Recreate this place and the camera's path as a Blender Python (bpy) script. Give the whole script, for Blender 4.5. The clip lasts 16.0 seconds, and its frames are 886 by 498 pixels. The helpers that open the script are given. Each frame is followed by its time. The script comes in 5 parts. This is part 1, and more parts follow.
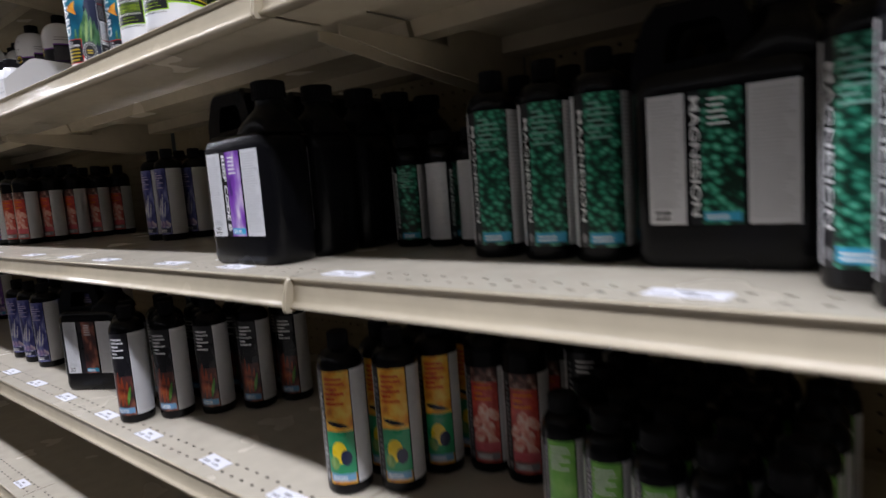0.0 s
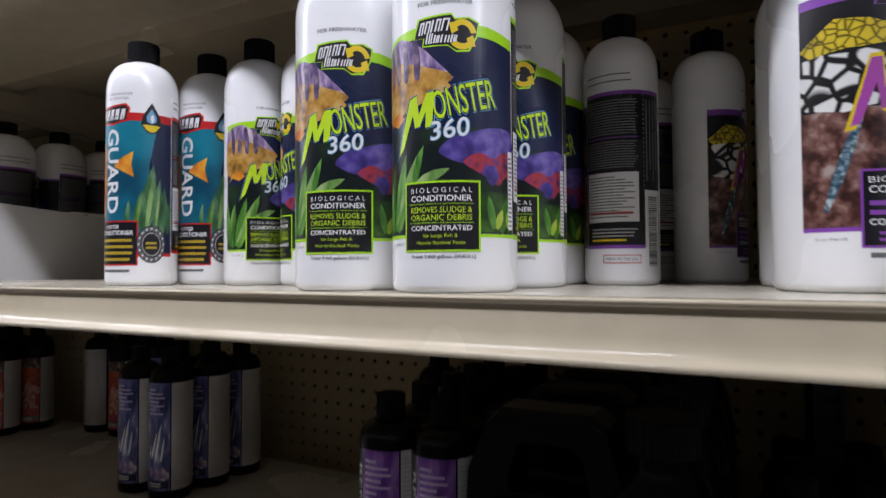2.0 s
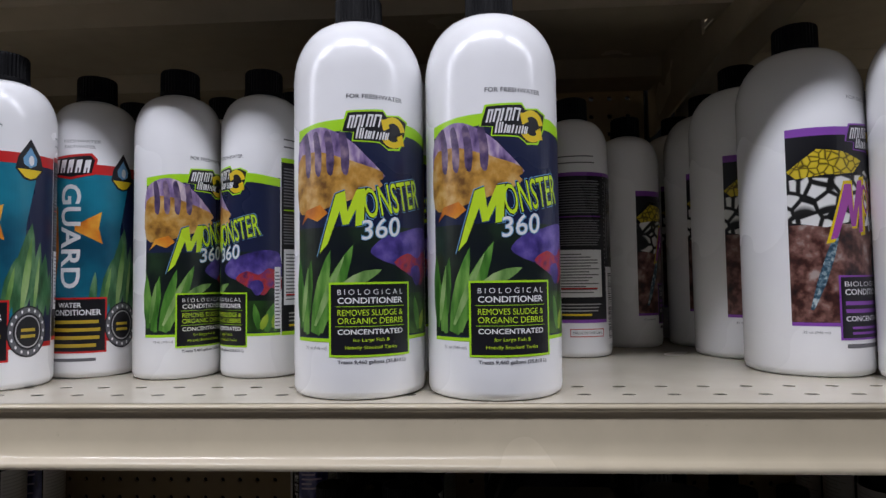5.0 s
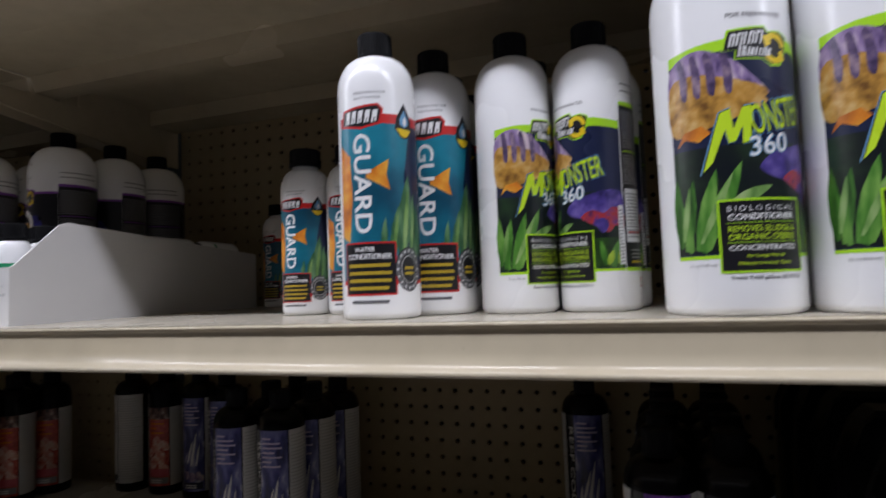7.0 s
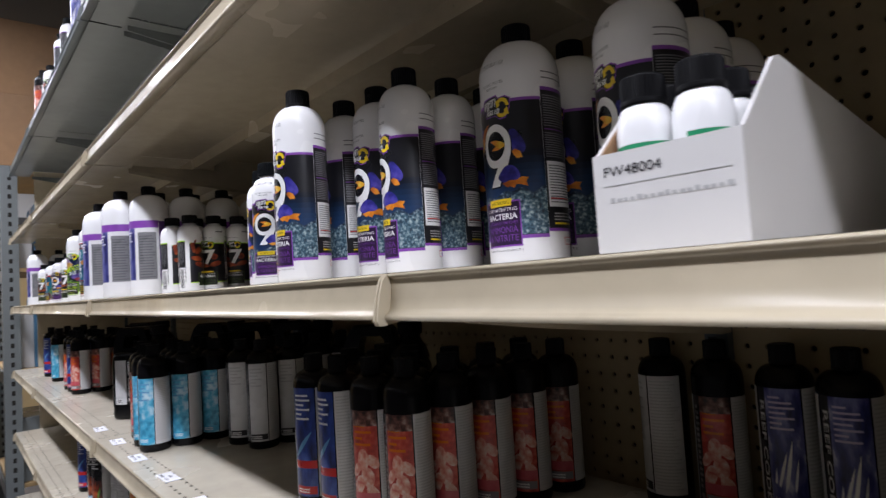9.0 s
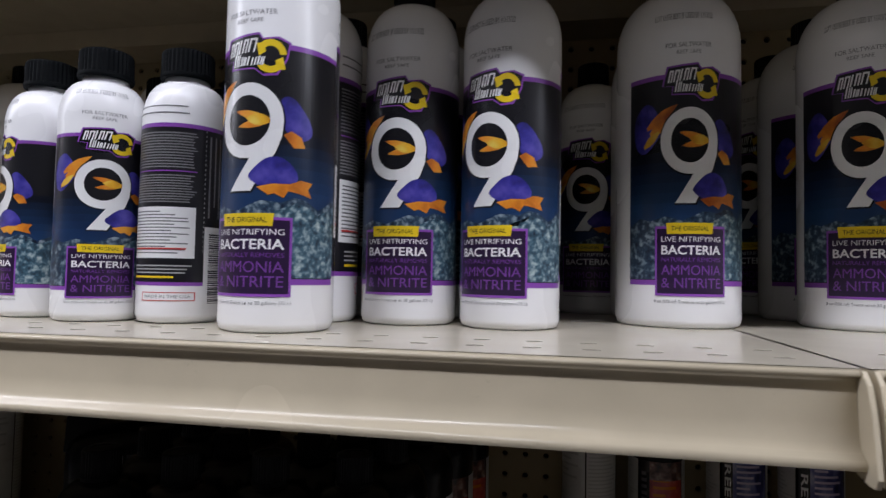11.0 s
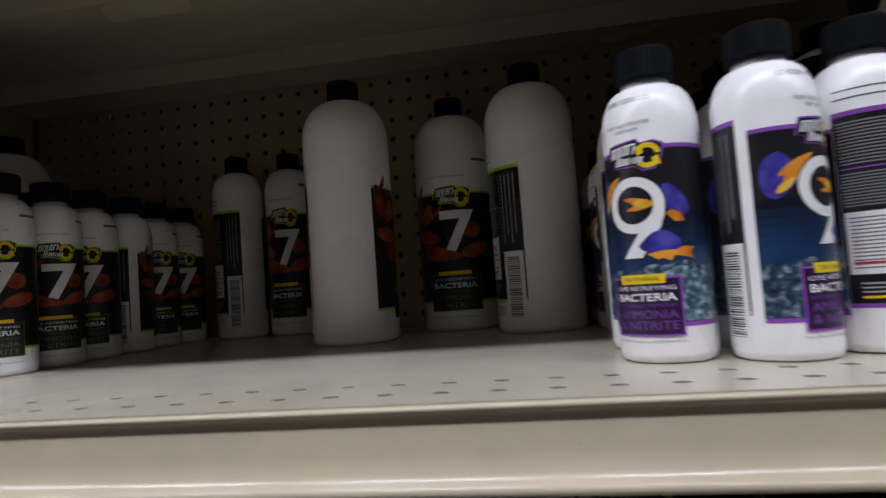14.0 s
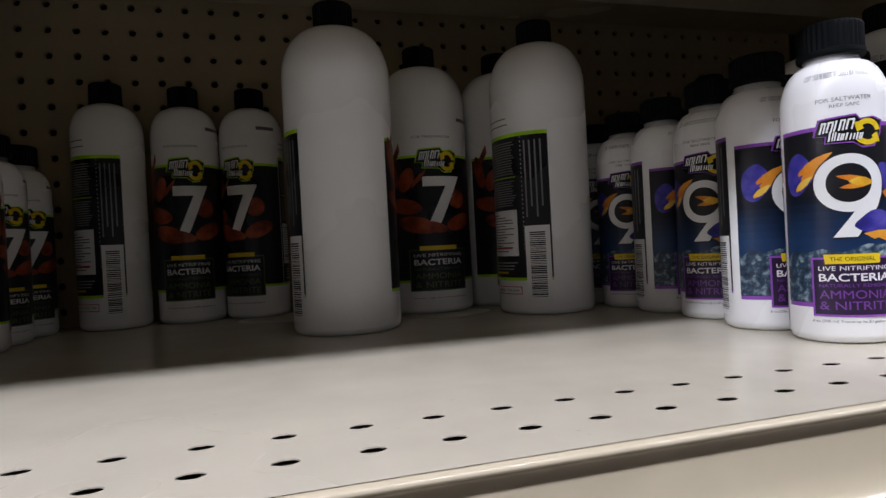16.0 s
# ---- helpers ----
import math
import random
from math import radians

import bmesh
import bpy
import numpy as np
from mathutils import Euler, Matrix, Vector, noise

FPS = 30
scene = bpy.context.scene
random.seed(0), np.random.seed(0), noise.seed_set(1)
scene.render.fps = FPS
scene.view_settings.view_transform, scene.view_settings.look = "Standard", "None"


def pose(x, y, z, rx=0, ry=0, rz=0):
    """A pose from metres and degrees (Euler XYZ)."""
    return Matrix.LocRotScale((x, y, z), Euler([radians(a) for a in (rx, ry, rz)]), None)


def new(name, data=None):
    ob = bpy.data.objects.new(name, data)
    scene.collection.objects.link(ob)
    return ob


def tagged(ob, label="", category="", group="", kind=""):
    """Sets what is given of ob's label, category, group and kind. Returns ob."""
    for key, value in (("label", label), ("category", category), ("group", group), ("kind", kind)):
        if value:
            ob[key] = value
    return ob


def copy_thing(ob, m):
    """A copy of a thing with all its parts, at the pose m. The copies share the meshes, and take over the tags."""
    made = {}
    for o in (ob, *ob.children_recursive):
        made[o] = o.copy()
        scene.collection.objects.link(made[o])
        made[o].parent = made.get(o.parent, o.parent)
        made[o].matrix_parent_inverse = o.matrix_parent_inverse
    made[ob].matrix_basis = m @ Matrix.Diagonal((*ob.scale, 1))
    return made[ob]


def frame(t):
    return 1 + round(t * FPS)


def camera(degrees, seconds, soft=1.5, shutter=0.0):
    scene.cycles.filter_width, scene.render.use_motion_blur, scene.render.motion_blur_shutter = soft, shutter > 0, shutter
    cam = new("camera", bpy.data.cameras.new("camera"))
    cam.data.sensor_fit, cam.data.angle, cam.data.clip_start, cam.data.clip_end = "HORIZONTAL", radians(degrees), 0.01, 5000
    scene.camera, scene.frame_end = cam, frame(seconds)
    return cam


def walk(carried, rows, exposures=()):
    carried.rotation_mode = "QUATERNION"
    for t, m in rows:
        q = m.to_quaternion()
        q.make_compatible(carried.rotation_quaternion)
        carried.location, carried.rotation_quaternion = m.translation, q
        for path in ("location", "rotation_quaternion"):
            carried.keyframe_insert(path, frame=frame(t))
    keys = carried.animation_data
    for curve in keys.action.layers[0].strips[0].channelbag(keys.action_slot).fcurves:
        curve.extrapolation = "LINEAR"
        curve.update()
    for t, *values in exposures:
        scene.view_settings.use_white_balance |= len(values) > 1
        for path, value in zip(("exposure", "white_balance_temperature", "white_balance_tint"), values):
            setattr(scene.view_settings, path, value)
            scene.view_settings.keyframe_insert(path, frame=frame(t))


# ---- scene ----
cam = camera(72.83, 16.0, soft=1.4, shutter=0.3)
PATH = [
    (0.0, 0.5609, -0.4115, 1.0770, 83.32, 4.34, 38.79),
    (0.5, 0.3604, -0.3225, 1.1716, 85.61, -0.34, 41.86),
    (1.0, 0.1581, -0.3418, 1.2554, 87.67, 0.53, 34.95),
    (1.5, 0.0030, -0.3676, 1.2997, 87.30, -0.17, 28.39),
    (2.0, -0.0762, -0.3127, 1.3159, 91.66, 0.32, 27.15),
    (2.5, -0.1191, -0.2481, 1.3421, 93.44, -1.24, 22.87),
    (3.0, -0.1622, -0.2531, 1.3633, 91.96, -0.20, 14.68),
    (3.2, -0.1814, -0.2639, 1.3701, 91.97, -0.10, 11.25),
    (5.3, -0.2613, -0.3388, 1.3682, 92.85, 0.65, 3.35),
    (5.5, -0.2653, -0.3428, 1.3681, 92.97, 0.55, 3.28),
    (6.0, -0.2866, -0.3530, 1.3624, 93.67, 0.35, 4.92),
    (6.5, -0.3318, -0.3656, 1.3467, 93.96, 1.71, 12.99),
    (7.0, -0.3768, -0.3729, 1.3236, 93.49, 2.14, 19.55),
    (7.5, -0.4121, -0.3633, 1.2563, 92.11, 2.82, 29.44),
    (8.0, -0.5385, -0.3393, 1.2428, 92.99, 3.42, 41.80),
    (8.5, -0.7026, -0.2705, 1.2626, 93.29, 3.94, 51.21),
    (8.7, -0.7568, -0.2617, 1.2746, 93.02, 3.63, 52.19),
    (10.8, -1.2969, -0.2608, 1.3337, 93.31, -0.48, 12.85),
    (11.0, -1.3300, -0.2454, 1.3310, 92.49, -1.07, 10.62),
    (11.5, -1.4096, -0.2584, 1.3433, 91.74, 1.74, -0.24),
    (12.0, -1.4721, -0.2918, 1.3473, 91.83, 2.46, -8.70),
    (12.5, -1.5097, -0.2880, 1.3364, 91.52, 2.84, -10.06),
    (13.0, -1.5636, -0.2930, 1.3378, 90.70, 2.86, -7.44),
    (13.5, -1.6404, -0.3049, 1.3303, 92.10, 3.98, 1.36),
    (14.0, -1.7255, -0.2420, 1.3473, 93.40, 4.14, 9.02),
    (14.5, -1.7772, -0.1563, 1.3547, 92.76, 3.32, 6.80),
    (15.0, -1.8345, -0.1437, 1.3589, 90.68, 2.68, -5.22),
    (15.5, -1.9064, -0.1482, 1.3601, 89.64, 3.03, -13.90),
    (16.0, -1.9499, -0.1566, 1.3598, 89.68, 3.01, -15.82),
]
walk(cam, [(t, pose(*p)) for t, *p in PATH], exposures=[(0.0, 0.52), (1.0, 0.67), (2.0, 0.27), (3.0, -0.13), (5.5, -0.08), (6.5, -0.1), (7.0, 0.05), (7.5, 0.34), (8.5, 0.5), (11.0, 0.02), (12.5, -0.1), (13.5, -0.13), (14.0, -0.15), (14.5, 0.2), (15.0, 0.3), (16.0, 0.3)])

# ---------------------------------------------------------------- world and light
world = bpy.data.worlds.new("world")
scene.world = world
world.use_nodes = True
world.node_tree.nodes["Background"].inputs[0].default_value = (1.0, 0.95, 0.88, 1)
world.node_tree.nodes["Background"].inputs[1].default_value = 0.005
CEILING = 3.0
# lamps at x -7.9 and -6.4 are added to brighten the west wall
# near row follows the deck shadows; the row at y -2.9 is added fill
LAMPS = [(x, y, w) for y, w in ((-0.84, 24.5), (-2.9, 1.1)) for x in (-7.9, -6.4, -4.9, -3.4, -1.9, -0.4, 1.1, 2.6)]
for x, y, LAMP_POWER in LAMPS:
    d = bpy.data.lights.new("tube_and_fill_light", "AREA")
    d.shape, d.size, d.size_y, d.energy, d.color = "RECTANGLE", 1.2, 0.14, LAMP_POWER, (0.91, 0.925, 1.055)
    lamp_ob = new("tube_and_fill_light", d)
    lamp_ob.location = (x, y, CEILING - 0.075)

# ---------------------------------------------------------------- materials
def mat(name, rgb, rough=0.5, metal=0.0, vary=0.08, scale=30.0, bump=0.0, spec=0.5, coat=0.0, dirt=0.0, specks=0.0):
    """A painted, moulded or printed surface, with grain at two scales."""
    m = bpy.data.materials.new(name)
    m.use_nodes = True
    nt = m.node_tree
    b = nt.nodes["Principled BSDF"]
    b.inputs["Roughness"].default_value = rough
    b.inputs["Metallic"].default_value = metal
    b.inputs["Specular IOR Level"].default_value = spec
    b.inputs["Coat Weight"].default_value = coat
    b.inputs["Base Color"].default_value = (*rgb, 1)
    if vary or bump or dirt:
        tc = nt.nodes.new("ShaderNodeTexCoord")
        n1 = nt.nodes.new("ShaderNodeTexNoise")
        n1.inputs["Scale"].default_value, n1.inputs["Detail"].default_value = scale, 5
        n2 = nt.nodes.new("ShaderNodeTexNoise")
        n2.inputs["Scale"].default_value, n2.inputs["Detail"].default_value = scale / 7, 3
        nt.links.new(tc.outputs["Object"], n1.inputs["Vector"])
        nt.links.new(tc.outputs["Object"], n2.inputs["Vector"])
        add = nt.nodes.new("ShaderNodeMath")
        add.operation = "ADD"
        nt.links.new(n1.outputs["Fac"], add.inputs[0])
        nt.links.new(n2.outputs["Fac"], add.inputs[1])
        ramp = nt.nodes.new("ShaderNodeValToRGB")
        ramp.color_ramp.elements[0].position, ramp.color_ramp.elements[1].position = 0.3, 0.7
        ramp.color_ramp.elements[0].color = (*[c * (1 - vary - dirt) for c in rgb], 1)
        ramp.color_ramp.elements[1].color = (*[min(1, c * (1 + vary)) for c in rgb], 1)
        half = nt.nodes.new("ShaderNodeMath")
        half.operation = "MULTIPLY"
        half.inputs[1].default_value = 0.5
        nt.links.new(add.outputs[0], half.inputs[0])
        nt.links.new(half.outputs[0], ramp.inputs["Fac"])
        last = ramp.outputs["Color"]
        gloss = nt.nodes.new("ShaderNodeMapRange")
        gloss.inputs["From Min"].default_value, gloss.inputs["From Max"].default_value = 0.3, 0.7
        gloss.inputs["To Min"].default_value, gloss.inputs["To Max"].default_value = rough * 0.75, min(1, rough * 1.3)
        nt.links.new(n2.outputs["Fac"], gloss.inputs["Value"])
        nt.links.new(gloss.outputs["Result"], b.inputs["Roughness"])
        if specks:
            # small scuffs and grime spots in the enamel
            n3 = nt.nodes.new("ShaderNodeTexNoise")
            n3.inputs["Scale"].default_value, n3.inputs["Detail"].default_value, n3.inputs["Roughness"].default_value = 55, 6, 0.75
            nt.links.new(tc.outputs["Object"], n3.inputs["Vector"])
            spot = nt.nodes.new("ShaderNodeMapRange")
            spot.inputs["From Min"].default_value, spot.inputs["From Max"].default_value = 0.66, 0.74
            spot.inputs["To Min"].default_value, spot.inputs["To Max"].default_value = 0.0, specks
            nt.links.new(n3.outputs["Fac"], spot.inputs["Value"])
            mix = nt.nodes.new("ShaderNodeMix")
            mix.data_type = "RGBA"
            nt.links.new(spot.outputs["Result"], mix.inputs["Factor"])
            nt.links.new(last, mix.inputs[6])
            mix.inputs[7].default_value = (*[c * 0.35 for c in rgb], 1)
            last = mix.outputs[2]
        nt.links.new(last, b.inputs["Base Color"])
        if bump:
            bp = nt.nodes.new("ShaderNodeBump")
            bp.inputs["Strength"].default_value, bp.inputs["Distance"].default_value = bump, 0.001
            nt.links.new(n1.outputs["Fac"], bp.inputs["Height"])
            nt.links.new(bp.outputs["Normal"], b.inputs["Normal"])
    return m


def photo(name, colours, scale, kind="noise", rough=0.3, stretch=(1, 1, 1), detail=4.0):
    """A printed picture: several inks laid out by noise or by cells."""
    m = bpy.data.materials.new(name)
    m.use_nodes = True
    nt = m.node_tree
    b = nt.nodes["Principled BSDF"]
    b.inputs["Roughness"].default_value = rough
    tc = nt.nodes.new("ShaderNodeTexCoord")
    mp = nt.nodes.new("ShaderNodeMapping")
    mp.inputs["Scale"].default_value = stretch
    nt.links.new(tc.outputs["Object"], mp.inputs["Vector"])
    ramp = nt.nodes.new("ShaderNodeValToRGB")
    el = ramp.color_ramp.elements
    while len(el) < len(colours):
        el.new(0.5)
    lo, hi = {"noise": (0.3, 0.7), "cell": (0.05, 0.75), "edge": (0.02, 0.22)}[kind]
    for i, c in enumerate(colours):
        el[i].position = lo + (hi - lo) * i / (len(colours) - 1)
        el[i].color = (*c, 1)
    if kind == "noise":
        n = nt.nodes.new("ShaderNodeTexNoise")
        n.inputs["Scale"].default_value, n.inputs["Detail"].default_value = scale, detail
        nt.links.new(n.outputs["Fac"], ramp.inputs["Fac"])
    else:
        n = nt.nodes.new("ShaderNodeTexVoronoi")
        n.inputs["Scale"].default_value = scale
        if kind == "edge":
            n.feature = "DISTANCE_TO_EDGE"
        nt.links.new(n.outputs["Distance"], ramp.inputs["Fac"])
    nt.links.new(mp.outputs["Vector"], n.inputs["Vector"])
    nt.links.new(ramp.outputs["Color"], b.inputs["Base Color"])
    return m


M = {}
M["shelf"] = mat("almond_enamel", (0.54, 0.468, 0.34), 0.22, vary=0.05, scale=40, bump=0.04, dirt=0.06, specks=0.6)
M["deck"] = mat("almond_enamel_deck", (0.545, 0.495, 0.40), 0.24, vary=0.05, scale=26, bump=0.05, dirt=0.1, specks=0.5)
M["peg"] = mat("pegboard", (0.38, 0.303, 0.18), 0.62, vary=0.07, scale=60, bump=0.12)
# near-black that paints shade into holes, slots and the gap behind the pegboard
M["shade"] = mat("painted_hole_shade", (0.02, 0.018, 0.015), 0.9, vary=0)
M["post"] = mat("upright_steel", (0.13, 0.16, 0.19), 0.45, metal=0.5, vary=0.1)
M["grey"] = mat("grey_enamel", (0.20, 0.22, 0.22), 0.38, metal=0.2, vary=0.08, scale=25, bump=0.05)
M["white"] = mat("white_polyethylene", (0.88, 0.88, 0.885), 0.27, vary=0.02, scale=50, bump=0.03)
M["cap"] = mat("black_cap", (0.006, 0.006, 0.007), 0.50, vary=0.1, spec=0.12)
M["capgrey"] = mat("charcoal_cap", (0.005, 0.006, 0.007), 0.55, vary=0.1, spec=0.06)
M["black"] = mat("black_plastic", (0.004, 0.004, 0.005), 0.24, vary=0.1, scale=20, spec=0.18)
M["paper"] = mat("white_tag", (0.75, 0.75, 0.8), 0.6, vary=0.03)
M["card"] = mat("white_card", (0.62, 0.61, 0.60), 0.6, vary=0.04, scale=18, bump=0.1)
M["kraft"] = mat("kraft_card", (0.36, 0.21, 0.11), 0.75, vary=0.12, scale=22, bump=0.1)
M["wood"] = mat("rack_wood", (0.42, 0.28, 0.13), 0.6, vary=0.15, scale=14)
M["floor"] = mat("concrete_floor", (0.11, 0.10, 0.095), 0.5, vary=0.2, scale=5, bump=0.1)
M["wall"] = mat("store_wall", (0.74, 0.72, 0.68), 0.8, vary=0.05, scale=4)
# dark tone chosen to limit bounced light from the unseen south and east walls
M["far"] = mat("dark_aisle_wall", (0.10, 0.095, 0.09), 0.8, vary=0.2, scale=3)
M["ceil"] = mat("ceiling_paint", (0.16, 0.15, 0.14), 0.9, vary=0.1, scale=3)
M["tan"] = mat("tan_wall_panel", (0.50, 0.36, 0.17), 0.6, vary=0.1, scale=6)
M["bluebin"] = mat("blue_bin", (0.06, 0.17, 0.29), 0.5, vary=0.15)
M["redbin"] = mat("pink_carton", (0.45, 0.13, 0.15), 0.5, vary=0.2)
# printing inks
for k, c in {"i_white": (.80, .80, .80), "i_black": (.010, .010, .013), "i_lime": (.40, .74, .02), "i_lime2": (.55, .78, .03), "i_navy": (.012, .018, .055),
             "i_purple": (.25, .07, .42), "i_purple2": (.13, .05, .27), "i_yellow": (.78, .56, .02), "i_red": (.55, .02, .02), "i_teal": (.01, .21, .30), "i_sky": (.16, .36, .58),
             "i_orange": (.72, .21, .02), "i_grey": (.42, .42, .42), "i_dim": (.09, .14, .03), "i_magenta": (.40, .08, .38), "i_green": (.02, .28, .12), "i_gline": (.22, .22, .23), "i_panel": (.60, .60, .61), "i_panelbar": (.45, .45, .46), "i_violet": (.17, .055, .29), "i_plum": (.022, .009, .04), "i_sage": (.22, .40, .33), "i_lilac": (.55, .48, .66), "i_gold": (.46, .33, .03), "i_cyan": (.05, .38, .60), "i_mgrey": (.13, .13, .14)}.items():
    M[k] = mat("ink_" + k[2:], c, 0.32, vary=0.04, scale=80)
for k in range(6):
    M["sea_%d" % k] = photo("water_print", [(.004 + .001 * k, .006 + .004 * k, .014 + .013 * k), (.005 + .002 * k, .008 + .009 * k, .018 + .025 * k)], 25)
M["p_coral"] = photo("coral_print", [(.006, .012, .03), (.06, .13, .18), (.48, .58, .58)], 300, detail=8)
M["p_coraldk"] = photo("dim_coral_print", [(.004, .008, .025), (.03, .06, .10), (.30, .38, .42)], 280, detail=8)
M["p_sea"] = photo("deep_water_print", [(.006, .010, .03), (.02, .06, .15), (.03, .09, .20)], 18)
M["p_fishviolet"] = photo("violet_print", [(.016, .012, .08), (.075, .050, .26), (.22, .16, .48)], 85)
M["p_fishstripe"] = photo("lilac_print", [(.06, .035, .12), (.32, .22, .42), (.70, .58, .60)], 95, stretch=(1.8, 1, .6))
M["p_fishblue"] = photo("deep_blue_print", [(.010, .010, .07), (.035, .03, .26), (.11, .09, .44)], 80)
M["p_olive"] = photo("olive_gold_print", [(.16, .07, .015), (.52, .27, .05), (.70, .48, .20)], 110)
M["p_red"] = photo("maroon_print", [(.03, .02, .10), (.42, .04, .04), (.07, .04, .22)], 120)
M["p_orange"] = photo("orange_print", [(.30, .06, .01), (.68, .22, .02), (.80, .40, .05)], 60)
M["p_gold2"] = photo("amber_print", [(.55, .20, .01), (.75, .42, .03), (.80, .60, .12)], 90)
M["p_ember"] = photo("ember_print", [(.07, .010, .006), (.28, .045, .015), (.42, .10, .03)], 80)
M["p_leaf"] = photo("leaf_print", [(.02, .08, .01), (.07, .22, .03), (.20, .40, .08)], 90, stretch=(1.6, 1.6, .4))
M["p_leafdk"] = photo("dark_leaf_print", [(.006, .014, .006), (.02, .06, .012), (.06, .14, .025)], 60)
M["p_leafgrey"] = photo("grey_leaf_print", [(.015, .06, .02), (.05, .15, .06), (.16, .30, .15)], 110, stretch=(1.6, 1.6, .4))
M["p_lime2"] = photo("yellow_leaf_print", [(.16, .30, .02), (.34, .48, .04), (.45, .55, .10)], 70)
M["p_bandviolet"] = photo("grey_violet_print", [(.03, .02, .06), (.12, .08, .17), (.34, .24, .30)], 120)
M["p_leaf2"] = photo("pale_leaf_print", [(.06, .16, .03), (.20, .36, .10), (.38, .50, .22)], 90, stretch=(1.4, 1.4, .4))
M["p_dusk"] = photo("dark_plants_print", [(.004, .006, .012), (.008, .014, .012), (.02, .045, .02)], 35)
M["p_tealpic"] = photo("teal_print", [(.004, .06, .11), (.01, .19, .28), (.02, .27, .36)], 14)
M["p_honey"] = photo("white_cell_print", [(.01, .01, .01), (.02, .02, .02), (.75, .75, .72), (.8, .8, .78)], 95, kind="edge")
M["p_gold"] = photo("gold_cell_print", [(.10, .07, .01), (.60, .46, .02), (.68, .52, .04)], 190, kind="edge")
M["p_rust"] = photo("rust_coral_print", [(.008, .006, .008), (.07, .025, .02), (.22, .11, .09), (.40, .33, .30)], 110, detail=8)
M["p_green"] = photo("green_polyp_print", [(.20, .54, .38), (.05, .32, .20), (.01, .11, .065), (.002, .018, .010)], 125, kind="cell", stretch=(1, 1, 1.35))
M["p_redpic"] = photo("red_coral_print", [(.22, .015, .012), (.52, .05, .035), (.66, .16, .10)], 75)
M["p_petal"] = photo("pink_petal_print", [(.58, .10, .08), (.72, .36, .28), (.80, .66, .60)], 130)
M["p_pinkband"] = photo("pink_band_print", [(.55, .07, .09), (.66, .16, .19)], 60)
M["p_navypic"] = photo("blue_label_print", [(.012, .015, .06), (.02, .05, .26), (.08, .14, .45)], 60, stretch=(1, 1, .4))
M["p_bluepic"] = photo("blue_spike_print", [(.006, .007, .045), (.035, .04, .20), (.16, .17, .42), (.78, .78, .82)], 70, stretch=(1, 1, .35))
M["p_purpic"] = photo("purple_spike_print", [(.05, .012, .15), (.20, .05, .40), (.34, .20, .52), (.72, .64, .72)], 60, stretch=(1, 1, .35))
M["p_cyanpic"] = photo("cyan_print", [(.02, .18, .34), (.08, .42, .62), (.55, .70, .78)], 60)
M["p_sunpic"] = photo("orange_flower_print", [(.45, .10, .01), (.75, .33, .02), (.78, .55, .10)], 60)
M["p_flame"] = photo("dark_flame_print", [(.015, .014, .02), (.10, .03, .025), (.45, .17, .10)], 60, stretch=(1, 1, .5))
M["p_lime"] = photo("lime_print", [(.08, .30, .03), (.16, .45, .06), (.30, .60, .14)], 50)

# ---------------------------------------------------------------- mesh helpers
def part(name, bm, material, parent=None, label="", smooth=False):
    """Links a bmesh as one mesh object under a thing or a part."""
    me = bpy.data.meshes.new(name)
    bm.normal_update()
    bm.to_mesh(me)
    bm.free()
    for m in material if isinstance(material, (list, tuple)) else [material]:
        me.materials.append(m)
    if smooth:
        me.polygons.foreach_set("use_smooth", [True] * len(me.polygons))
    ob = new(name, me)
    if parent is not None:
        ob.parent = parent
    if label:
        tagged(ob, label)
    return ob


def thing(name, label, category, group="", at=(0, 0, 0), rz=0.0, kind=""):
    ob = new(name)
    ob.empty_display_size = 0.02
    ob.location = at
    ob.rotation_euler = (0, 0, radians(rz))
    return tagged(ob, label, category, group, kind)


def add_box(bm, x0, x1, y0, y1, z0, z1, bevel=0.0):
    r = bmesh.ops.create_cube(bm, size=1, matrix=Matrix.Translation(((x0 + x1) / 2, (y0 + y1) / 2, (z0 + z1) / 2)) @ Matrix.Diagonal((x1 - x0, y1 - y0, z1 - z0, 1)))
    if bevel:
        edges = list({e for v in r["verts"] for e in v.link_edges})
        bmesh.ops.bevel(bm, geom=edges, offset=bevel, segments=2, affect="EDGES", profile=0.5)
    return bm


def box_bm(*a, bevel=0.0):
    return add_box(bmesh.new(), *a, bevel=bevel)


def lathe(profile, seg=40, ribs=None):
    """A body of revolution about z from (radius, height) pairs; ribs: indices of rings whose radius alternates by a depth."""
    bm = bmesh.new()
    rings = []
    for i, (r, z) in enumerate(profile):
        if r < 1e-6:
            rings.append([bm.verts.new((0, 0, z))])
            continue
        ring = []
        for k in range(seg):
            a = 2 * math.pi * k / seg
            rr = r - (ribs[1] if ribs and i in ribs[0] and k % 2 else 0)
            ring.append(bm.verts.new((rr * math.sin(a), -rr * math.cos(a), z)))
        rings.append(ring)
    for lo, hi in zip(rings, rings[1:]):
        for k in range(seg):
            j = (k + 1) % seg
            if len(lo) == 1:
                bm.faces.new((lo[0], hi[j], hi[k]))
            elif len(hi) == 1:
                bm.faces.new((lo[k], lo[j], hi[0]))
            else:
                bm.faces.new((lo[k], lo[j], hi[j], hi[k]))
    return bm


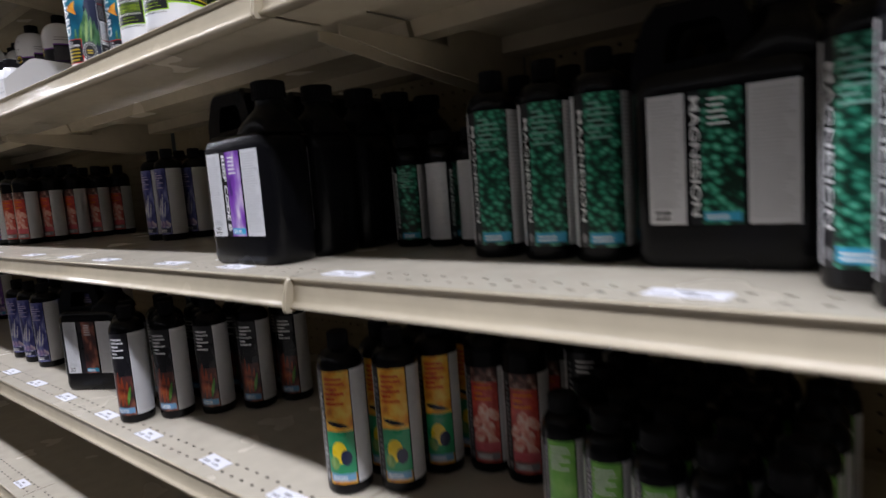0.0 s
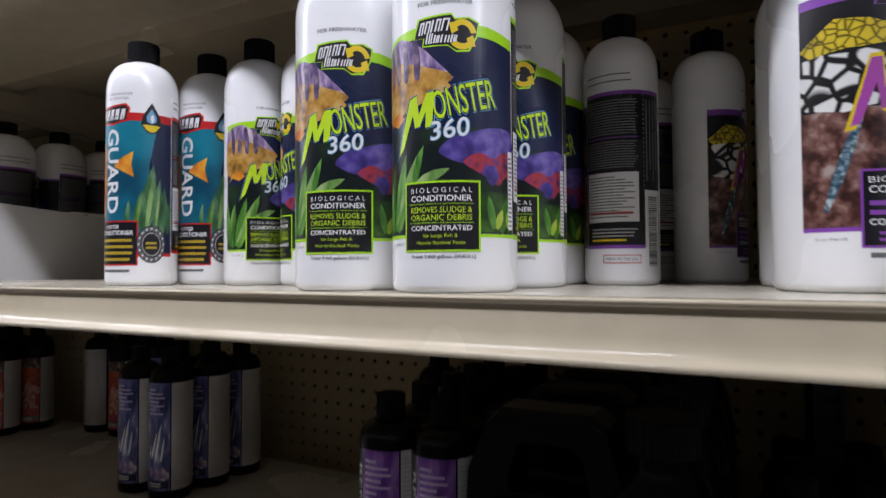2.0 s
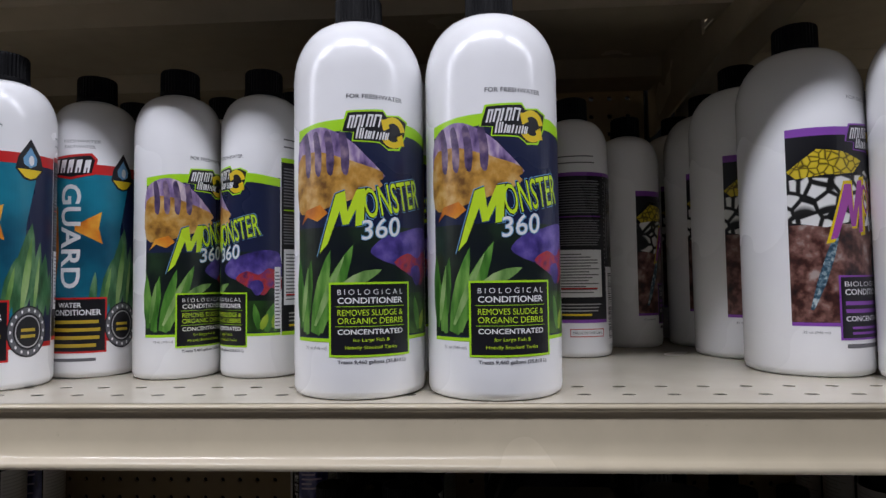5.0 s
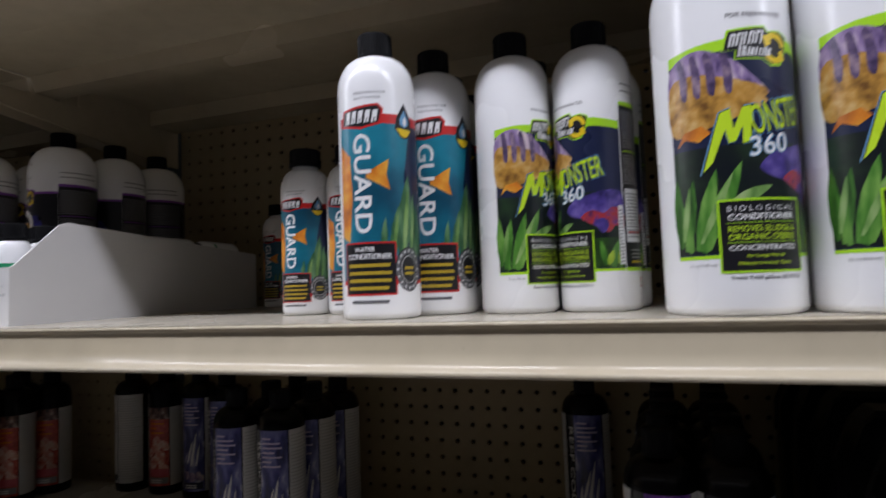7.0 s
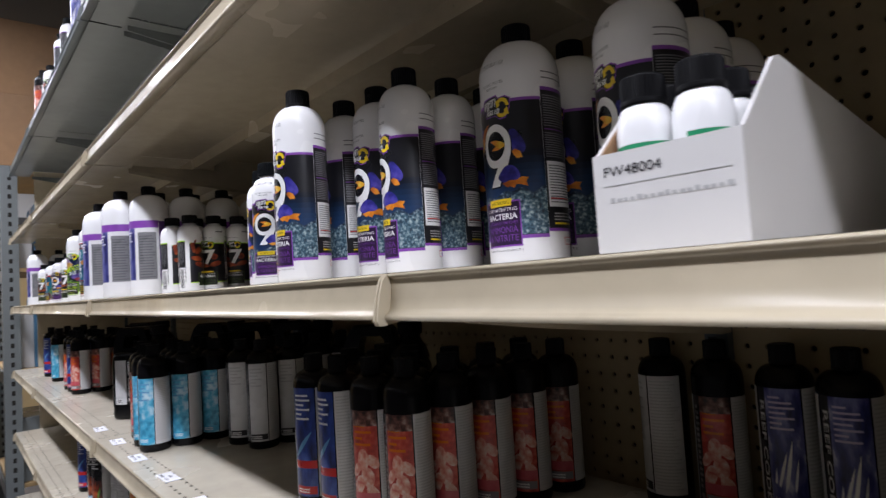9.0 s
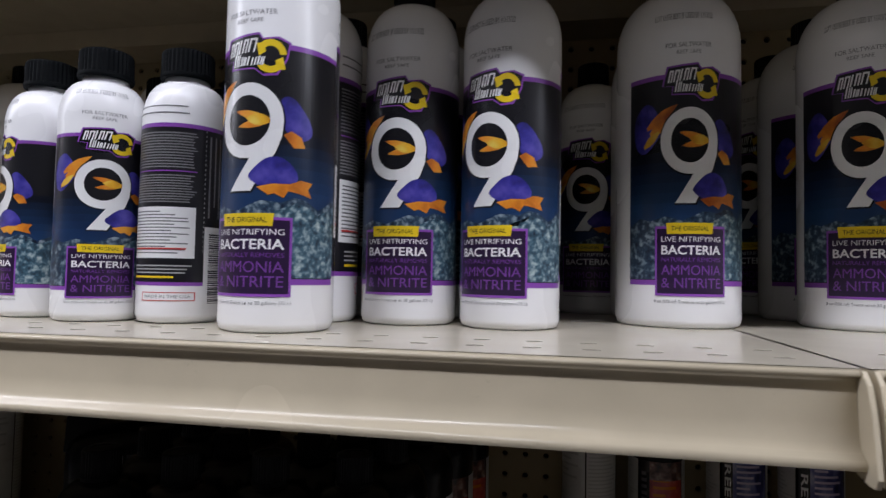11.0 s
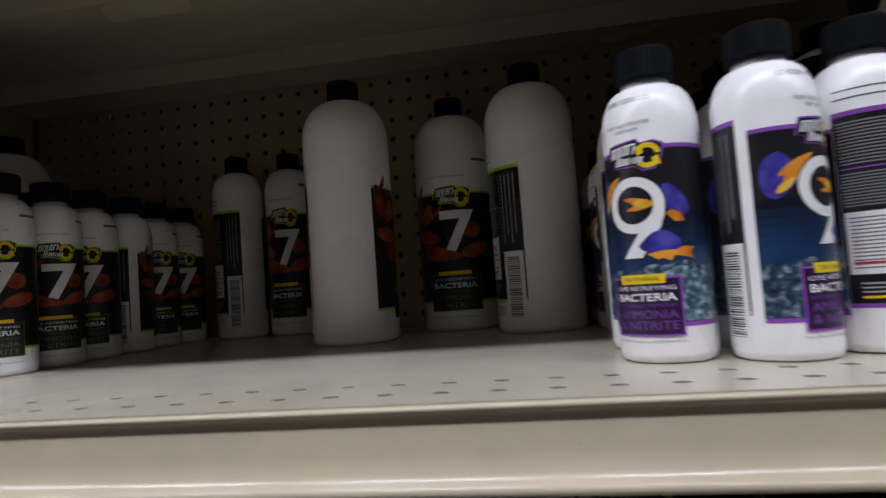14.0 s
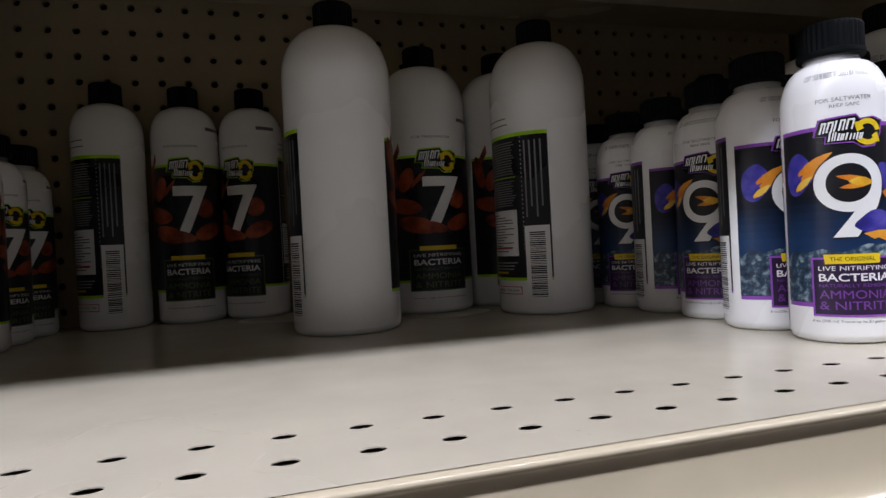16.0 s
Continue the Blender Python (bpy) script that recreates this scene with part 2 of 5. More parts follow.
def extrude_profile(points, x0, x1, bm=None):
    """A closed outline in (y, z), drawn along x."""
    bm = bm or bmesh.new()
    a = [bm.verts.new((x0, y, z)) for y, z in points]
    b = [bm.verts.new((x1, y, z)) for y, z in points]
    n = len(points)
    for i in range(n):
        j = (i + 1) % n
        bm.faces.new((a[i], a[j], b[j], b[i]))
    bm.faces.new(a[::-1])
    bm.faces.new(b)
    bmesh.ops.recalc_face_normals(bm, faces=bm.faces[:])
    return bm


# ---------------------------------------------------------------- label artwork, wrapped round a bottle
class Art:
    """Flat shapes in metres (u round the bottle from the label's middle, v up from the base), laid layer on layer on a bottle's skin."""

    def __init__(self):
        self.shapes = []

    def poly(self, pts, ink):
        self.shapes.append(("poly", pts, ink))
        return self

    def blob(self, pts, ink):
        """A soft closed outline through the points."""
        out, n = [], len(pts)
        for i in range(n):
            a, b, c, d = (pts[(i + k) % n] for k in (-1, 0, 1, 2))
            for f in (0, .34, .67):
                out.append(tuple(.5 * (2 * b[k] + (c[k] - a[k]) * f + (2 * a[k] - 5 * b[k] + 4 * c[k] - d[k]) * f * f + (3 * b[k] - a[k] - 3 * c[k] + d[k]) * f ** 3) for k in (0, 1)))
        return self.poly(out, ink)

    def rect(self, u0, v0, u1, v1, ink):
        return self.poly([(u0, v0), (u1, v0), (u1, v1), (u0, v1)], ink)

    def frame_rect(self, u0, v0, u1, v1, w, ink, fill):
        return self.rect(u0, v0, u1, v1, ink).rect(u0 + w, v0 + w, u1 - w, v1 - w, fill)

    def oval(self, u, v, ru, rv, ink, turn=0.0, n=18):
        c, s = math.cos(radians(turn)), math.sin(radians(turn))
        return self.poly([(u + ru * math.cos(t) * c - rv * math.sin(t) * s, v + ru * math.cos(t) * s + rv * math.sin(t) * c) for t in [2 * math.pi * i / n for i in range(n)]], ink)

    def leaf(self, u0, v0, u1, v1, w, ink):
        """A blade from its root to its tip."""
        du, dv = u1 - u0, v1 - v0
        l = math.hypot(du, dv)
        nu, nv = -dv / l * w, du / l * w
        pts = [(u0 + du * f + nu * k, v0 + dv * f + nv * k) for f, k in ((0, .35), (.3, .9), (.6, .9), (.85, .45), (1, 0))]
        pts += [(u0 + du * f - nu * k, v0 + dv * f - nv * k) for f, k in ((.85, .45), (.6, .9), (.3, .9), (0, .35))]
        return self.poly(pts, ink)

    def text(self, s, u, v, width, height, ink, turn=0.0, bold=0.0, shear=0.0):
        self.shapes.append(("text", (s, u, v, width, height, turn, bold, shear), ink))
        return self

    def bars(self, u0, u1, v0, v1, n, ink, fill=0.5, ragged=0.25, seed=1):
        """Lines of writing too small to read."""
        rnd = random.Random(seed)
        step = (v1 - v0) / n
        for i in range(n):
            e = u1 - (u1 - u0) * ragged * rnd.random()
            self.rect(u0, v0 + i * step, e, v0 + (i + fill) * step, ink)
        return self

    def barcode(self, u0, u1, v0, v1, seed=3):
        rnd = random.Random(seed)
        self.rect(u0, v0, u1, v1, "i_white")
        v = v0 + .001
        while v < v1 - .001:
            w = rnd.choice((.0005, .0008, .0012))
            self.rect(u0 + .001, v, u1 - .001, v + w, "i_black")
            v += w + rnd.choice((.0005, .0008, .0011))
        return self

    def mesh(self, name, radius, su=1.0, sv=1.0, step=0.004, gap=0.00003, lift=0.00010):
        """radius: the bottle's radius at a height. su, sv: how far the artwork is scaled to this bottle."""
        inks, verts, faces, index, laid = [], [], [], [], []
        for kind, data, ink in self.shapes:
            # a shape lies one layer above whatever it overlaps
            if kind == "poly":
                us, vs = [q[0] for q in data], [q[1] for q in data]
                ext = (min(us), max(us), min(vs), max(vs))
            else:
                c, sn = abs(math.cos(radians(data[5]))), abs(math.sin(radians(data[5])))
                hu, hv = (data[3] * c + data[4] * sn) / 2, (data[3] * sn + data[4] * c) / 2
                ext = (data[1] - hu, data[1] + hu, data[2] - hv, data[2] + hv)
            layer = 1 + max([q[4] for q in laid if q[0] < ext[1] and q[1] > ext[0] and q[2] < ext[3] and q[3] > ext[2]], default=-1)
            laid.append((*ext, layer))
            if ink not in inks:
                inks.append(ink)
            bm = bmesh.new()
            if kind == "poly":
                bm.faces.new([bm.verts.new((u * su, v * sv, 0)) for u, v in data])
            else:
                s, u, v, width, height, turn, bold, shear = data
                cu = bpy.data.curves.new("lettering", "FONT")
                cu.body, cu.resolution_u, cu.offset, cu.shear = s, 3, bold, shear
                cu.align_x = "LEFT"
                to = bpy.data.objects.new("lettering", cu)
                tm = bpy.data.meshes.new_from_object(to)
                bm.from_mesh(tm)
                bpy.data.objects.remove(to)
                bpy.data.curves.remove(cu)
                bpy.data.meshes.remove(tm)
                if not bm.verts:
                    bm.free()
                    continue
                xs = [p.co.x for p in bm.verts]
                ys = [p.co.y for p in bm.verts]
                w0, h0 = max(xs) - min(xs), max(ys) - min(ys)
                c, sn = math.cos(radians(turn)), math.sin(radians(turn))
                for p in bm.verts:
                    a = (p.co.x - (max(xs) + min(xs)) / 2) / w0 * width
                    b = (p.co.y - (max(ys) + min(ys)) / 2) / h0 * height
                    p.co = ((u + a * c - b * sn) * su, (v + a * sn + b * c) * sv, 0)
            bmesh.ops.triangulate(bm, faces=bm.faces[:])
            us = [p.co.x for p in bm.verts]
            vs = [p.co.y for p in bm.verts]
            k = math.floor(min(us) / step) + 1
            while k * step < max(us):
                bmesh.ops.bisect_plane(bm, geom=bm.verts[:] + bm.edges[:] + bm.faces[:], plane_co=(k * step, 0, 0), plane_no=(1, 0, 0))
                k += 1
            for f in bm.faces:
                if f.calc_area() > 0 and f.normal.z < 0:
                    f.normal_flip()
            base = len(verts)
            off = lift + gap * layer
            bm.verts.index_update()
            for p in bm.verts:
                r = radius(p.co.y) + off
                a = p.co.x / radius(0.3 * 0.1)
                verts.append((r * math.sin(a), -r * math.cos(a), p.co.y))
            for f in bm.faces:
                faces.append([base + p.index for p in f.verts])
                index.append(inks.index(ink))
            bm.free()
        me = bpy.data.meshes.new(name)
        me.from_pydata(verts, [], faces)
        me.polygons.foreach_set("material_index", index)
        for k in inks:
            me.materials.append(M[k])
        me.update()
        return me

# ---------------------------------------------------------------- the building
BAY = 1.219
DEPTH = 0.52
ZT, ZA, ZB, ZC, ZD, ZU = 1.652, 1.30, 0.98, 0.672, 0.36, 2.0
BAYS = range(-3, 2)
SHORT = 0.914
SPANS = [(BAYS[0] * BAY - SHORT, SHORT)] + [(i * BAY, BAY) for i in BAYS]
WEST, EAST = SPANS[0][0], SPANS[-1][0] + BAY

# unseen floor, ceiling, south and east walls close the room, dark to hold down fill
tagged(part("floor", box_bm(-9, 6, -5, 3, -0.1, 0), M["floor"]), kind="structure")
tagged(part("ceiling", box_bm(-9, 6, -5, 3, CEILING + 0.25, CEILING + 0.35), M["ceil"]), kind="structure")
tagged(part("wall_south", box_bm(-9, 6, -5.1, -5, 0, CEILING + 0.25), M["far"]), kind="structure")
tagged(part("wall_north", box_bm(-9, 6, 3, 3.1, 0, CEILING + 0.25), M["wall"]), kind="structure")
tagged(part("wall_west", box_bm(-9.1, -9, -5.1, 3.1, 0, CEILING + 0.25), M["wall"]), kind="structure")
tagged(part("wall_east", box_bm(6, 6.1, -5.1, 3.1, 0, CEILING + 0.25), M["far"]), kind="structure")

em = bpy.data.materials.new("tube_glow")
em.use_nodes = True
em.node_tree.nodes["Principled BSDF"].inputs["Emission Color"].default_value = (1, 0.97, 0.93, 1)
em.node_tree.nodes["Principled BSDF"].inputs["Emission Strength"].default_value = 1.5
def ceiling_lamp(x, y):
    t = thing("ceiling_lamp", "unseen long white fluorescent strip light added under the ceiling", "lamp", "aisle strip lights", (x, y, CEILING))
    part("housing", extrude_profile([(-.09, -.05), (-.05, .0), (.05, .0), (.09, -.05), (.08, -.055), (-.08, -.055)], -.62, .62), M["grey"], t)
    for dy in (-.04, .04):
        bm = bmesh.new()
        bmesh.ops.create_cone(bm, cap_ends=True, segments=14, radius1=.0125, radius2=.0125, depth=1.16, matrix=Matrix.Translation((0, dy, -.062)) @ Matrix.Rotation(math.pi / 2, 4, "Y"))
        part("tube", bm, em, t, smooth=True)
    for dx in (-.4, .4):
        part("hanger", box_bm(dx - .004, dx + .004, -.004, .004, 0, .25), M["grey"], t)
# fixtures for the near row and for the added fill lamps alike, all out of view
for x, y, w in LAMPS:
    ceiling_lamp(x, y)

# ---------------------------------------------------------------- gondola shelving
LIP = [(.004, -.0004), (-.0022, -.0003), (-.0037, -.0007), (-.0046, -.0016), (-.0044, -.0026), (-.0034, -.0032), (-.0022, -.0038), (-.0014, -.0048), (-.0012, -.0080), (-.0016, -.013), (-.0022, -.020), (-.0034, -.0270), (-.0055, -.0300), (-.0080, -.0314),
       (-.0090, -.0332), (-.0082, -.0352), (-.006, -.0358), (.010, -.0358), (.010, -.0335), (-.005, -.0330), (-.002, -.0285), (.0060, -.013), (.0070, -.0055)]
CAP = [(.006, -.0006), (-.0045, -.0006), (-.0085, -.005), (-.0115, -.014), (-.0140, -.027), (-.0152, -.036), (-.0135, -.0395), (-.009, -.0395), (.006, -.037)]

def hole_sheet(nx, ny, pitch, x0, y0, a, b, sides=8, depth=0.0):
    """Corner points and faces of a sheet of cells, each with a hole of half-sizes a and b; flat in x and y."""
    verts, faces, grid = [], [], {}
    def corner(i, j):
        if (i, j) not in grid:
            grid[i, j] = len(verts)
            verts.append((x0 + i * pitch, y0 + j * pitch, 0))
        return grid[i, j]
    for i in range(nx):
        for j in range(ny):
            c = [corner(i, j), corner(i + 1, j), corner(i + 1, j + 1), corner(i, j + 1)]
            cx, cy = x0 + (i + .5) * pitch, y0 + (j + .5) * pitch
            base = len(verts)
            for k in range(sides):
                t = 2 * math.pi * (k + .5) / sides - math.pi * .75
                verts.append((cx + a * math.cos(t), cy + b * math.sin(t), 0))
            q = sides // 4
            for s in range(4):
                ks = [base + (s * q + m) % sides for m in range(q)]
                nk = base + ((s + 1) * q) % sides
                ring = ks + [nk]
                faces.append([c[s], c[(s + 1) % 4]] + ring[::-1][:1] + ring[::-1][1:])
            if depth:
                low = len(verts)
                for k in range(sides):
                    v = verts[base + k]
                    verts.append((v[0], v[1], -depth))
                for k in range(sides):
                    faces.append([base + k, base + (k + 1) % sides, low + (k + 1) % sides, low + k])
    return verts, faces


def to_bm(verts, faces, m=Matrix.Identity(4)):
    me = bpy.data.meshes.new("sheet")
    me.from_pydata([m @ Vector(v) for v in verts], [], faces)
    bm = bmesh.new()
    bm.from_mesh(me)
    bpy.data.meshes.remove(me)
    return bm


def shelf_parts(parent, w, finish, deckmat):
    """One shelf of width w, its front top edge at the parent's origin."""
    n = int((w - .02) / .0254)
    m0 = (w - n * .0254) / 2 + .006
    m1 = w - n * .0254 - m0
    v, f = hole_sheet(n, 2, .0254, m0, .0095, .0043, .0027, 8, .0004)
    bm = to_bm(v, f)
    x0, x1, y1 = .0, w, DEPTH - .022
    def quad(a, b, c, d):
        bm.faces.new([bm.verts.new((a, c, 0)), bm.verts.new((b, c, 0)), bm.verts.new((b, d, 0)), bm.verts.new((a, d, 0))])
    quad(x0, x1, -.0018, .0095)
    quad(x0, m0, .0095, .0603)
    quad(w - m1, x1, .0095, .0603)
    quad(x0, x1, .0603, y1 - .0583)
    v2, f2 = hole_sheet(n, 2, .0254, m0, y1 - .0583, .0043, .0027, 8, .0004)
    me = bpy.data.meshes.new("strip")
    me.from_pydata(v2, [], f2)
    bm.from_mesh(me)
    bpy.data.meshes.remove(me)
    quad(x0, m0, y1 - .0583, y1 - .0075)
    quad(w - m1, x1, y1 - .0583, y1 - .0075)
    quad(x0, x1, y1 - .0075, y1)
    part("deck", bm, deckmat, parent)
    bm = extrude_profile(LIP, .002, w - .002)
    part("front_lip", bm, finish, parent, smooth=True)
    for a in (0, w - .0018):
        part("end_cap", extrude_profile(CAP, a, a + .0018), finish, parent)
    # folded underside: a closed front channel, a pan, a stiffening rib and a perforated back flange
    part("front_channel", box_bm(.003, w - .003, .012, .082, -.0340, -.0325), finish, parent)
    part("channel_web", box_bm(.003, w - .003, .0805, .082, -.0325, -.004), finish, parent)
    # near-black strip added so the deck holes read as shaded, no part of the shelf
    part("shade_strip", box_bm(.003, w - .003, .0092, .0620, -.0042, -.0036), M["shade"], parent, "near-black strip painted in as shade below the perforations")
    part("pan", box_bm(.003, w - .003, .082, y1, -.0045, -.003), finish, parent)
    part("rib", extrude_profile([(.235, -.0046), (.242, -.026), (.278, -.026), (.285, -.0046)], .003, w - .003), finish, parent)
    part("back_flange", extrude_profile([(y1 - .060, -.0046), (y1 - .060, -.030), (y1, -.030), (y1, -.0285), (y1 - .0585, -.0285), (y1 - .0585, -.0046)], .003, w - .003), finish, parent)
    for a in (.016, w - .019):
        part("bracket", extrude_profile([(.09, -.034), (.09, -.0465), (.20, -.062), (y1 - .02, -.095), (y1 + .005, -.095), (y1 + .005, -.0046), (.30, -.0046), (.30, -.034)], a, a + .003), finish, parent)


shelf_first = {}
def shelf(x, w, z, name, label, finish="shelf", deckmat="deck"):
    key = (finish, deckmat, w)
    at = (x + .0012, 0, z)
    if key in shelf_first:
        ob = copy_thing(shelf_first[key], pose(*at))
        return tagged(ob, label, "shelf", "gondola shelves")
    ob = thing(name, label, "shelf", "gondola shelves", at)
    shelf_parts(ob, w - .0024, M[finish], M[deckmat])
    shelf_first[key] = ob
    return ob


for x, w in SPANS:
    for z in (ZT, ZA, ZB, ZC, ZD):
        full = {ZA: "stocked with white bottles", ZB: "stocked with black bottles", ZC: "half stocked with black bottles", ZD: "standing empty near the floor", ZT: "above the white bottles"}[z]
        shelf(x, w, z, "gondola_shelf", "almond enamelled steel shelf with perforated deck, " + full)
for x, w in SPANS[:3]:
    shelf(x, w, ZU, "gondola_shelf", "grey steel top shelf with ribbed underside", "grey", "grey")

# uprights, base and the perforated back
for x in [q[0] for q in SPANS] + [EAST]:
    t = thing("upright", "slotted blue-grey steel upright between shelf bays", "upright", "gondola uprights", (x, DEPTH - .012, 0))
    bm = bmesh.new()
    add_box(bm, -.015, -.011, -.006, .03, 0, 2.25)
    add_box(bm, .011, .015, -.006, .03, 0, 2.25)
    add_box(bm, -.015, .015, .02, .03, 0, 2.25)
    for k in range(88):
        add_box(bm, -.011, .011, -.004, .0, .03 + k * .0254, .03 + k * .0254 + .011)
    part("channel", bm, M["post"], t)
def pegboard(x, w, z0, rows, y, name):
    n = int((w - .04) / .0254)
    left = x + .019
    v, f = hole_sheet(n, rows, .0254, 0, 0, .0037, .0037, 8, .005)
    bm = to_bm(v, f, Matrix.Rotation(math.pi / 2, 4, "X"))
    def quad(a, b, c, d):
        bm.faces.new([bm.verts.new(p) for p in ((a, 0, c), (b, 0, c), (b, 0, d), (a, 0, d))])
    h = rows * .0254
    quad(-.004, 0, 0, h)
    quad(n * .0254, n * .0254 + .009, 0, h)
    quad(-.004, n * .0254 + .009, -.006, 0)
    quad(-.004, n * .0254 + .009, h, h + .006)
    add_box(bm, -.004, n * .0254 + .009, .001, .005, -.0075, -.006)
    ob = part(name, bm, M["peg"])
    ob.location = (left, y, z0)
    return tagged(ob, kind="structure")
k = 0
for x, w in SPANS:
    for z0, rows, y in ((1.1483, 20, DEPTH - .003), (.36, 31, DEPTH), (1.668, 20, DEPTH)):
        k += 1
        pegboard(x, w, z0, rows, y, "wall_pegboard_%d" % k)
# added near-black sheet, the shade behind the pegboard holes put into its colour
tagged(part("wall_shade_sheet", box_bm(WEST, EAST, DEPTH + .035, DEPTH + .04, 0, 2.25), M["shade"]), kind="structure")
tagged(part("trim_kick_plate", box_bm(WEST, EAST, .02, .03, 0, ZD - .036), M["shelf"]), kind="structure")
tagged(part("trim_end_panel", box_bm(WEST - .012, WEST - .004, .10, DEPTH + .04, 0, 2.25), M["shelf"]), kind="structure")
tagged(part("trim_end_panel_east", box_bm(EAST + .004, EAST + .012, 0, DEPTH + .04, 0, 2.25), M["shelf"]), kind="structure")

# ---------------------------------------------------------------- bottle shapes
SIZES = {  # radius, shoulder, neck height, neck radius, cap radius, cap foot, cap top
    "quart": (.0405, .1900, .2260, .0150, .0150, .2265, .2465),
    "pint": (.0305, .1770, .2040, .0135, .0138, .2050, .2250),
    "flask": (.0305, .1700, .1930, .0135, .0138, .1940, .2165),
    "cup": (.0247, .1215, .1440, .0130, .0155, .1475, .1650),
    "vial": (.0165, .0660, .0830, .0110, .0130, .0835, .1010),
}

def skin(size):
    R, hs, hn, rn = SIZES[size][:4]
    def radius(v):
        if v <= hs:
            return R
        s = min(1, (v - hs) / (hn - hs))
        return rn + (R - rn) * math.sqrt(max(0, 1 - s * s))
    return radius


def body_bm(size):
    R, hs, hn, rn, rc, c0, c1 = SIZES[size]
    p = [(0, .003), (R * .62, .003), (R * .72, .0), (R - .004, .0), (R - .0012, .0014), (R, .005), (R - .0002, .016), (R, .0175)]
    p += [(R, hs * f) for f in (.35, .65, 1)]
    p += [(rn + (R - rn) * math.cos(t), hs + (hn - hs) * math.sin(t)) for t in [math.pi / 2 * f / 9 for f in range(1, 9)]]
    p += [(rn, hn), (rn, c0 + .001), (0, c0 + .001)]
    return lathe(p, 44)


def cap_bm(size):
    rc, c0, c1 = SIZES[size][4:]
    return lathe([(0, c0), (rc, c0), (rc + .0004, c0 + .001), (rc + .0004, c0 + .0028), (rc, c0 + .0032), (rc - .0001, c1 - .0018), (rc - .0008, c1 - .0006), (rc - .002, c1), (rc * .6, c1), (rc * .55, c1 - .0006), (0, c1 - .0006)], 72, ((4, 5), .0007))


def logo(a, u, v, sx, sy, edge):
    """A leaning badge with a ring of two arrows, in plain shapes; sx, sy: metres to a unit."""
    def P(pts, ink):
        a.poly([(u + x * sx, v + y * sy) for x, y in pts], ink)
    out = [(-26, 4), (-23, 12.3), (5, 14.2), (8, 10.5), (19, 11.6), (27.5, 8.4), (25.6, -2), (19, -12.6), (9, -13.4), (2, -8.8), (-19, -8.2), (-18, -2.2), (-27.5, -1.6)]
    P(out, edge)
    P([(x * .945, y * .90) for x, y in out], "i_black")
    for sgn in (1, -1):
        arc = [radians(d) for d in range(8, 140, 12)]
        cx, cy = 13.5, -.8
        pts = [(cx + sgn * 11.2 * math.cos(t), cy + sgn * 10.6 * math.sin(t)) for t in arc]
        pts += [(cx + sgn * r * math.cos(radians(d)), cy + sgn * r * math.sin(radians(d))) for r, d in ((13.2, 142), (8.4, 178), (4.2, 138))]
        P(pts + [(cx + sgn * 6.6 * math.cos(t), cy + sgn * 6.4 * math.sin(t)) for t in arc[::-1]], "i_yellow")
    # two leaning rows of white strokes stand for the lettering of the badge
    def stroke(x, y, w, h, lean, ink="i_white"):
        P([(x, y), (x + w, y), (x + w + lean, y + h), (x + lean, y + h)], ink)
    for x, w, y in ((-22.6, 3.6, .6), (-17.6, 4.2, .9), (-12.2, 2.0, 1.3), (-8.8, 3.8, 1.6), (-3.6, 5.2, 1.9)):
        stroke(x, y, 1.5, 8.6, 2.4)
        if w > 2.5:
            stroke(x + w - 1.0, y, 1.3, 8.6, 2.4)
            stroke(x + 2.4, y + 7.2, w - 1.2, 1.4, .4)
    stroke(-17.5, -6.6, 24.5, 6.4, 1.6, "i_black")
    for x, w, h in ((-16.2, 4.8, 8.0), (-9.8, 4.0, 5.8), (-4.2, 6.2, 5.6), (3.6, 4.2, 5.6)):
        stroke(x, -6.4, 1.4, h, 1.6)
        stroke(x + w * .5, -6.4, 1.2, h * .9, 1.5)
        stroke(x + w - .6, -6.4, 1.2, h * .9, 1.5)


def back_panel(a, trim, u0, k):
    """The printed back: small white lines on black, a white panel and a bar code. u0: where it begins; k: its width against the small bottle's."""
    def U(x):
        return u0 + x * k
    a.rect(U(0), .034, U(.118), .172, "i_black").rect(U(0), .0325, U(.118), .0355, trim).rect(U(0), .169, U(.118), .1725, trim)
    a.bars(U(.003), U(.078), .134, .166, 13, "i_gline", .42, .06, 5).rect(U(.003), .1305, U(.078), .1315, trim).bars(U(.003), U(.078), .104, .129, 11, "i_gline", .42, .1, 6)
    a.rect(U(.003), .056, U(.078), .100, "i_white").bars(U(.006), U(.074), .060, .098, 14, "i_mgrey", .36, .5, 7).rect(U(.006), .0635, U(.070), .0648, "i_red")
    a.bars(U(.010), U(.078), .043, .052, 3, "i_grey", .36, .25, 9).rect(U(.010), .0390, U(.060), .0408, "i_yellow")
    for i in range(26):
        a.rect(U(.0855), .062 + .0042 * i, U(.0865), .0636 + .0042 * i, "i_grey")
    for i in range(4):
        a.rect(U(.0900 + .0062 * i), .092 + .010 * (i % 2), U(.0918 + .0062 * i), .164, "i_gline")
    a.rect(U(.087), .012, U(.116), .084, "i_white").barcode(U(.091), U(.112), .016, .078)
    a.rect(U(.028), .0195, U(.080), .0270, "i_red").rect(U(.029), .0202, U(.079), .0263, "i_white").text("MADE IN THE USA", U(.054), .0233, .044 * k, .0026, "i_mgrey")
    a.bars(U(.003), U(.076), .181, .193, 2, "i_mgrey", .17, .2, 11)


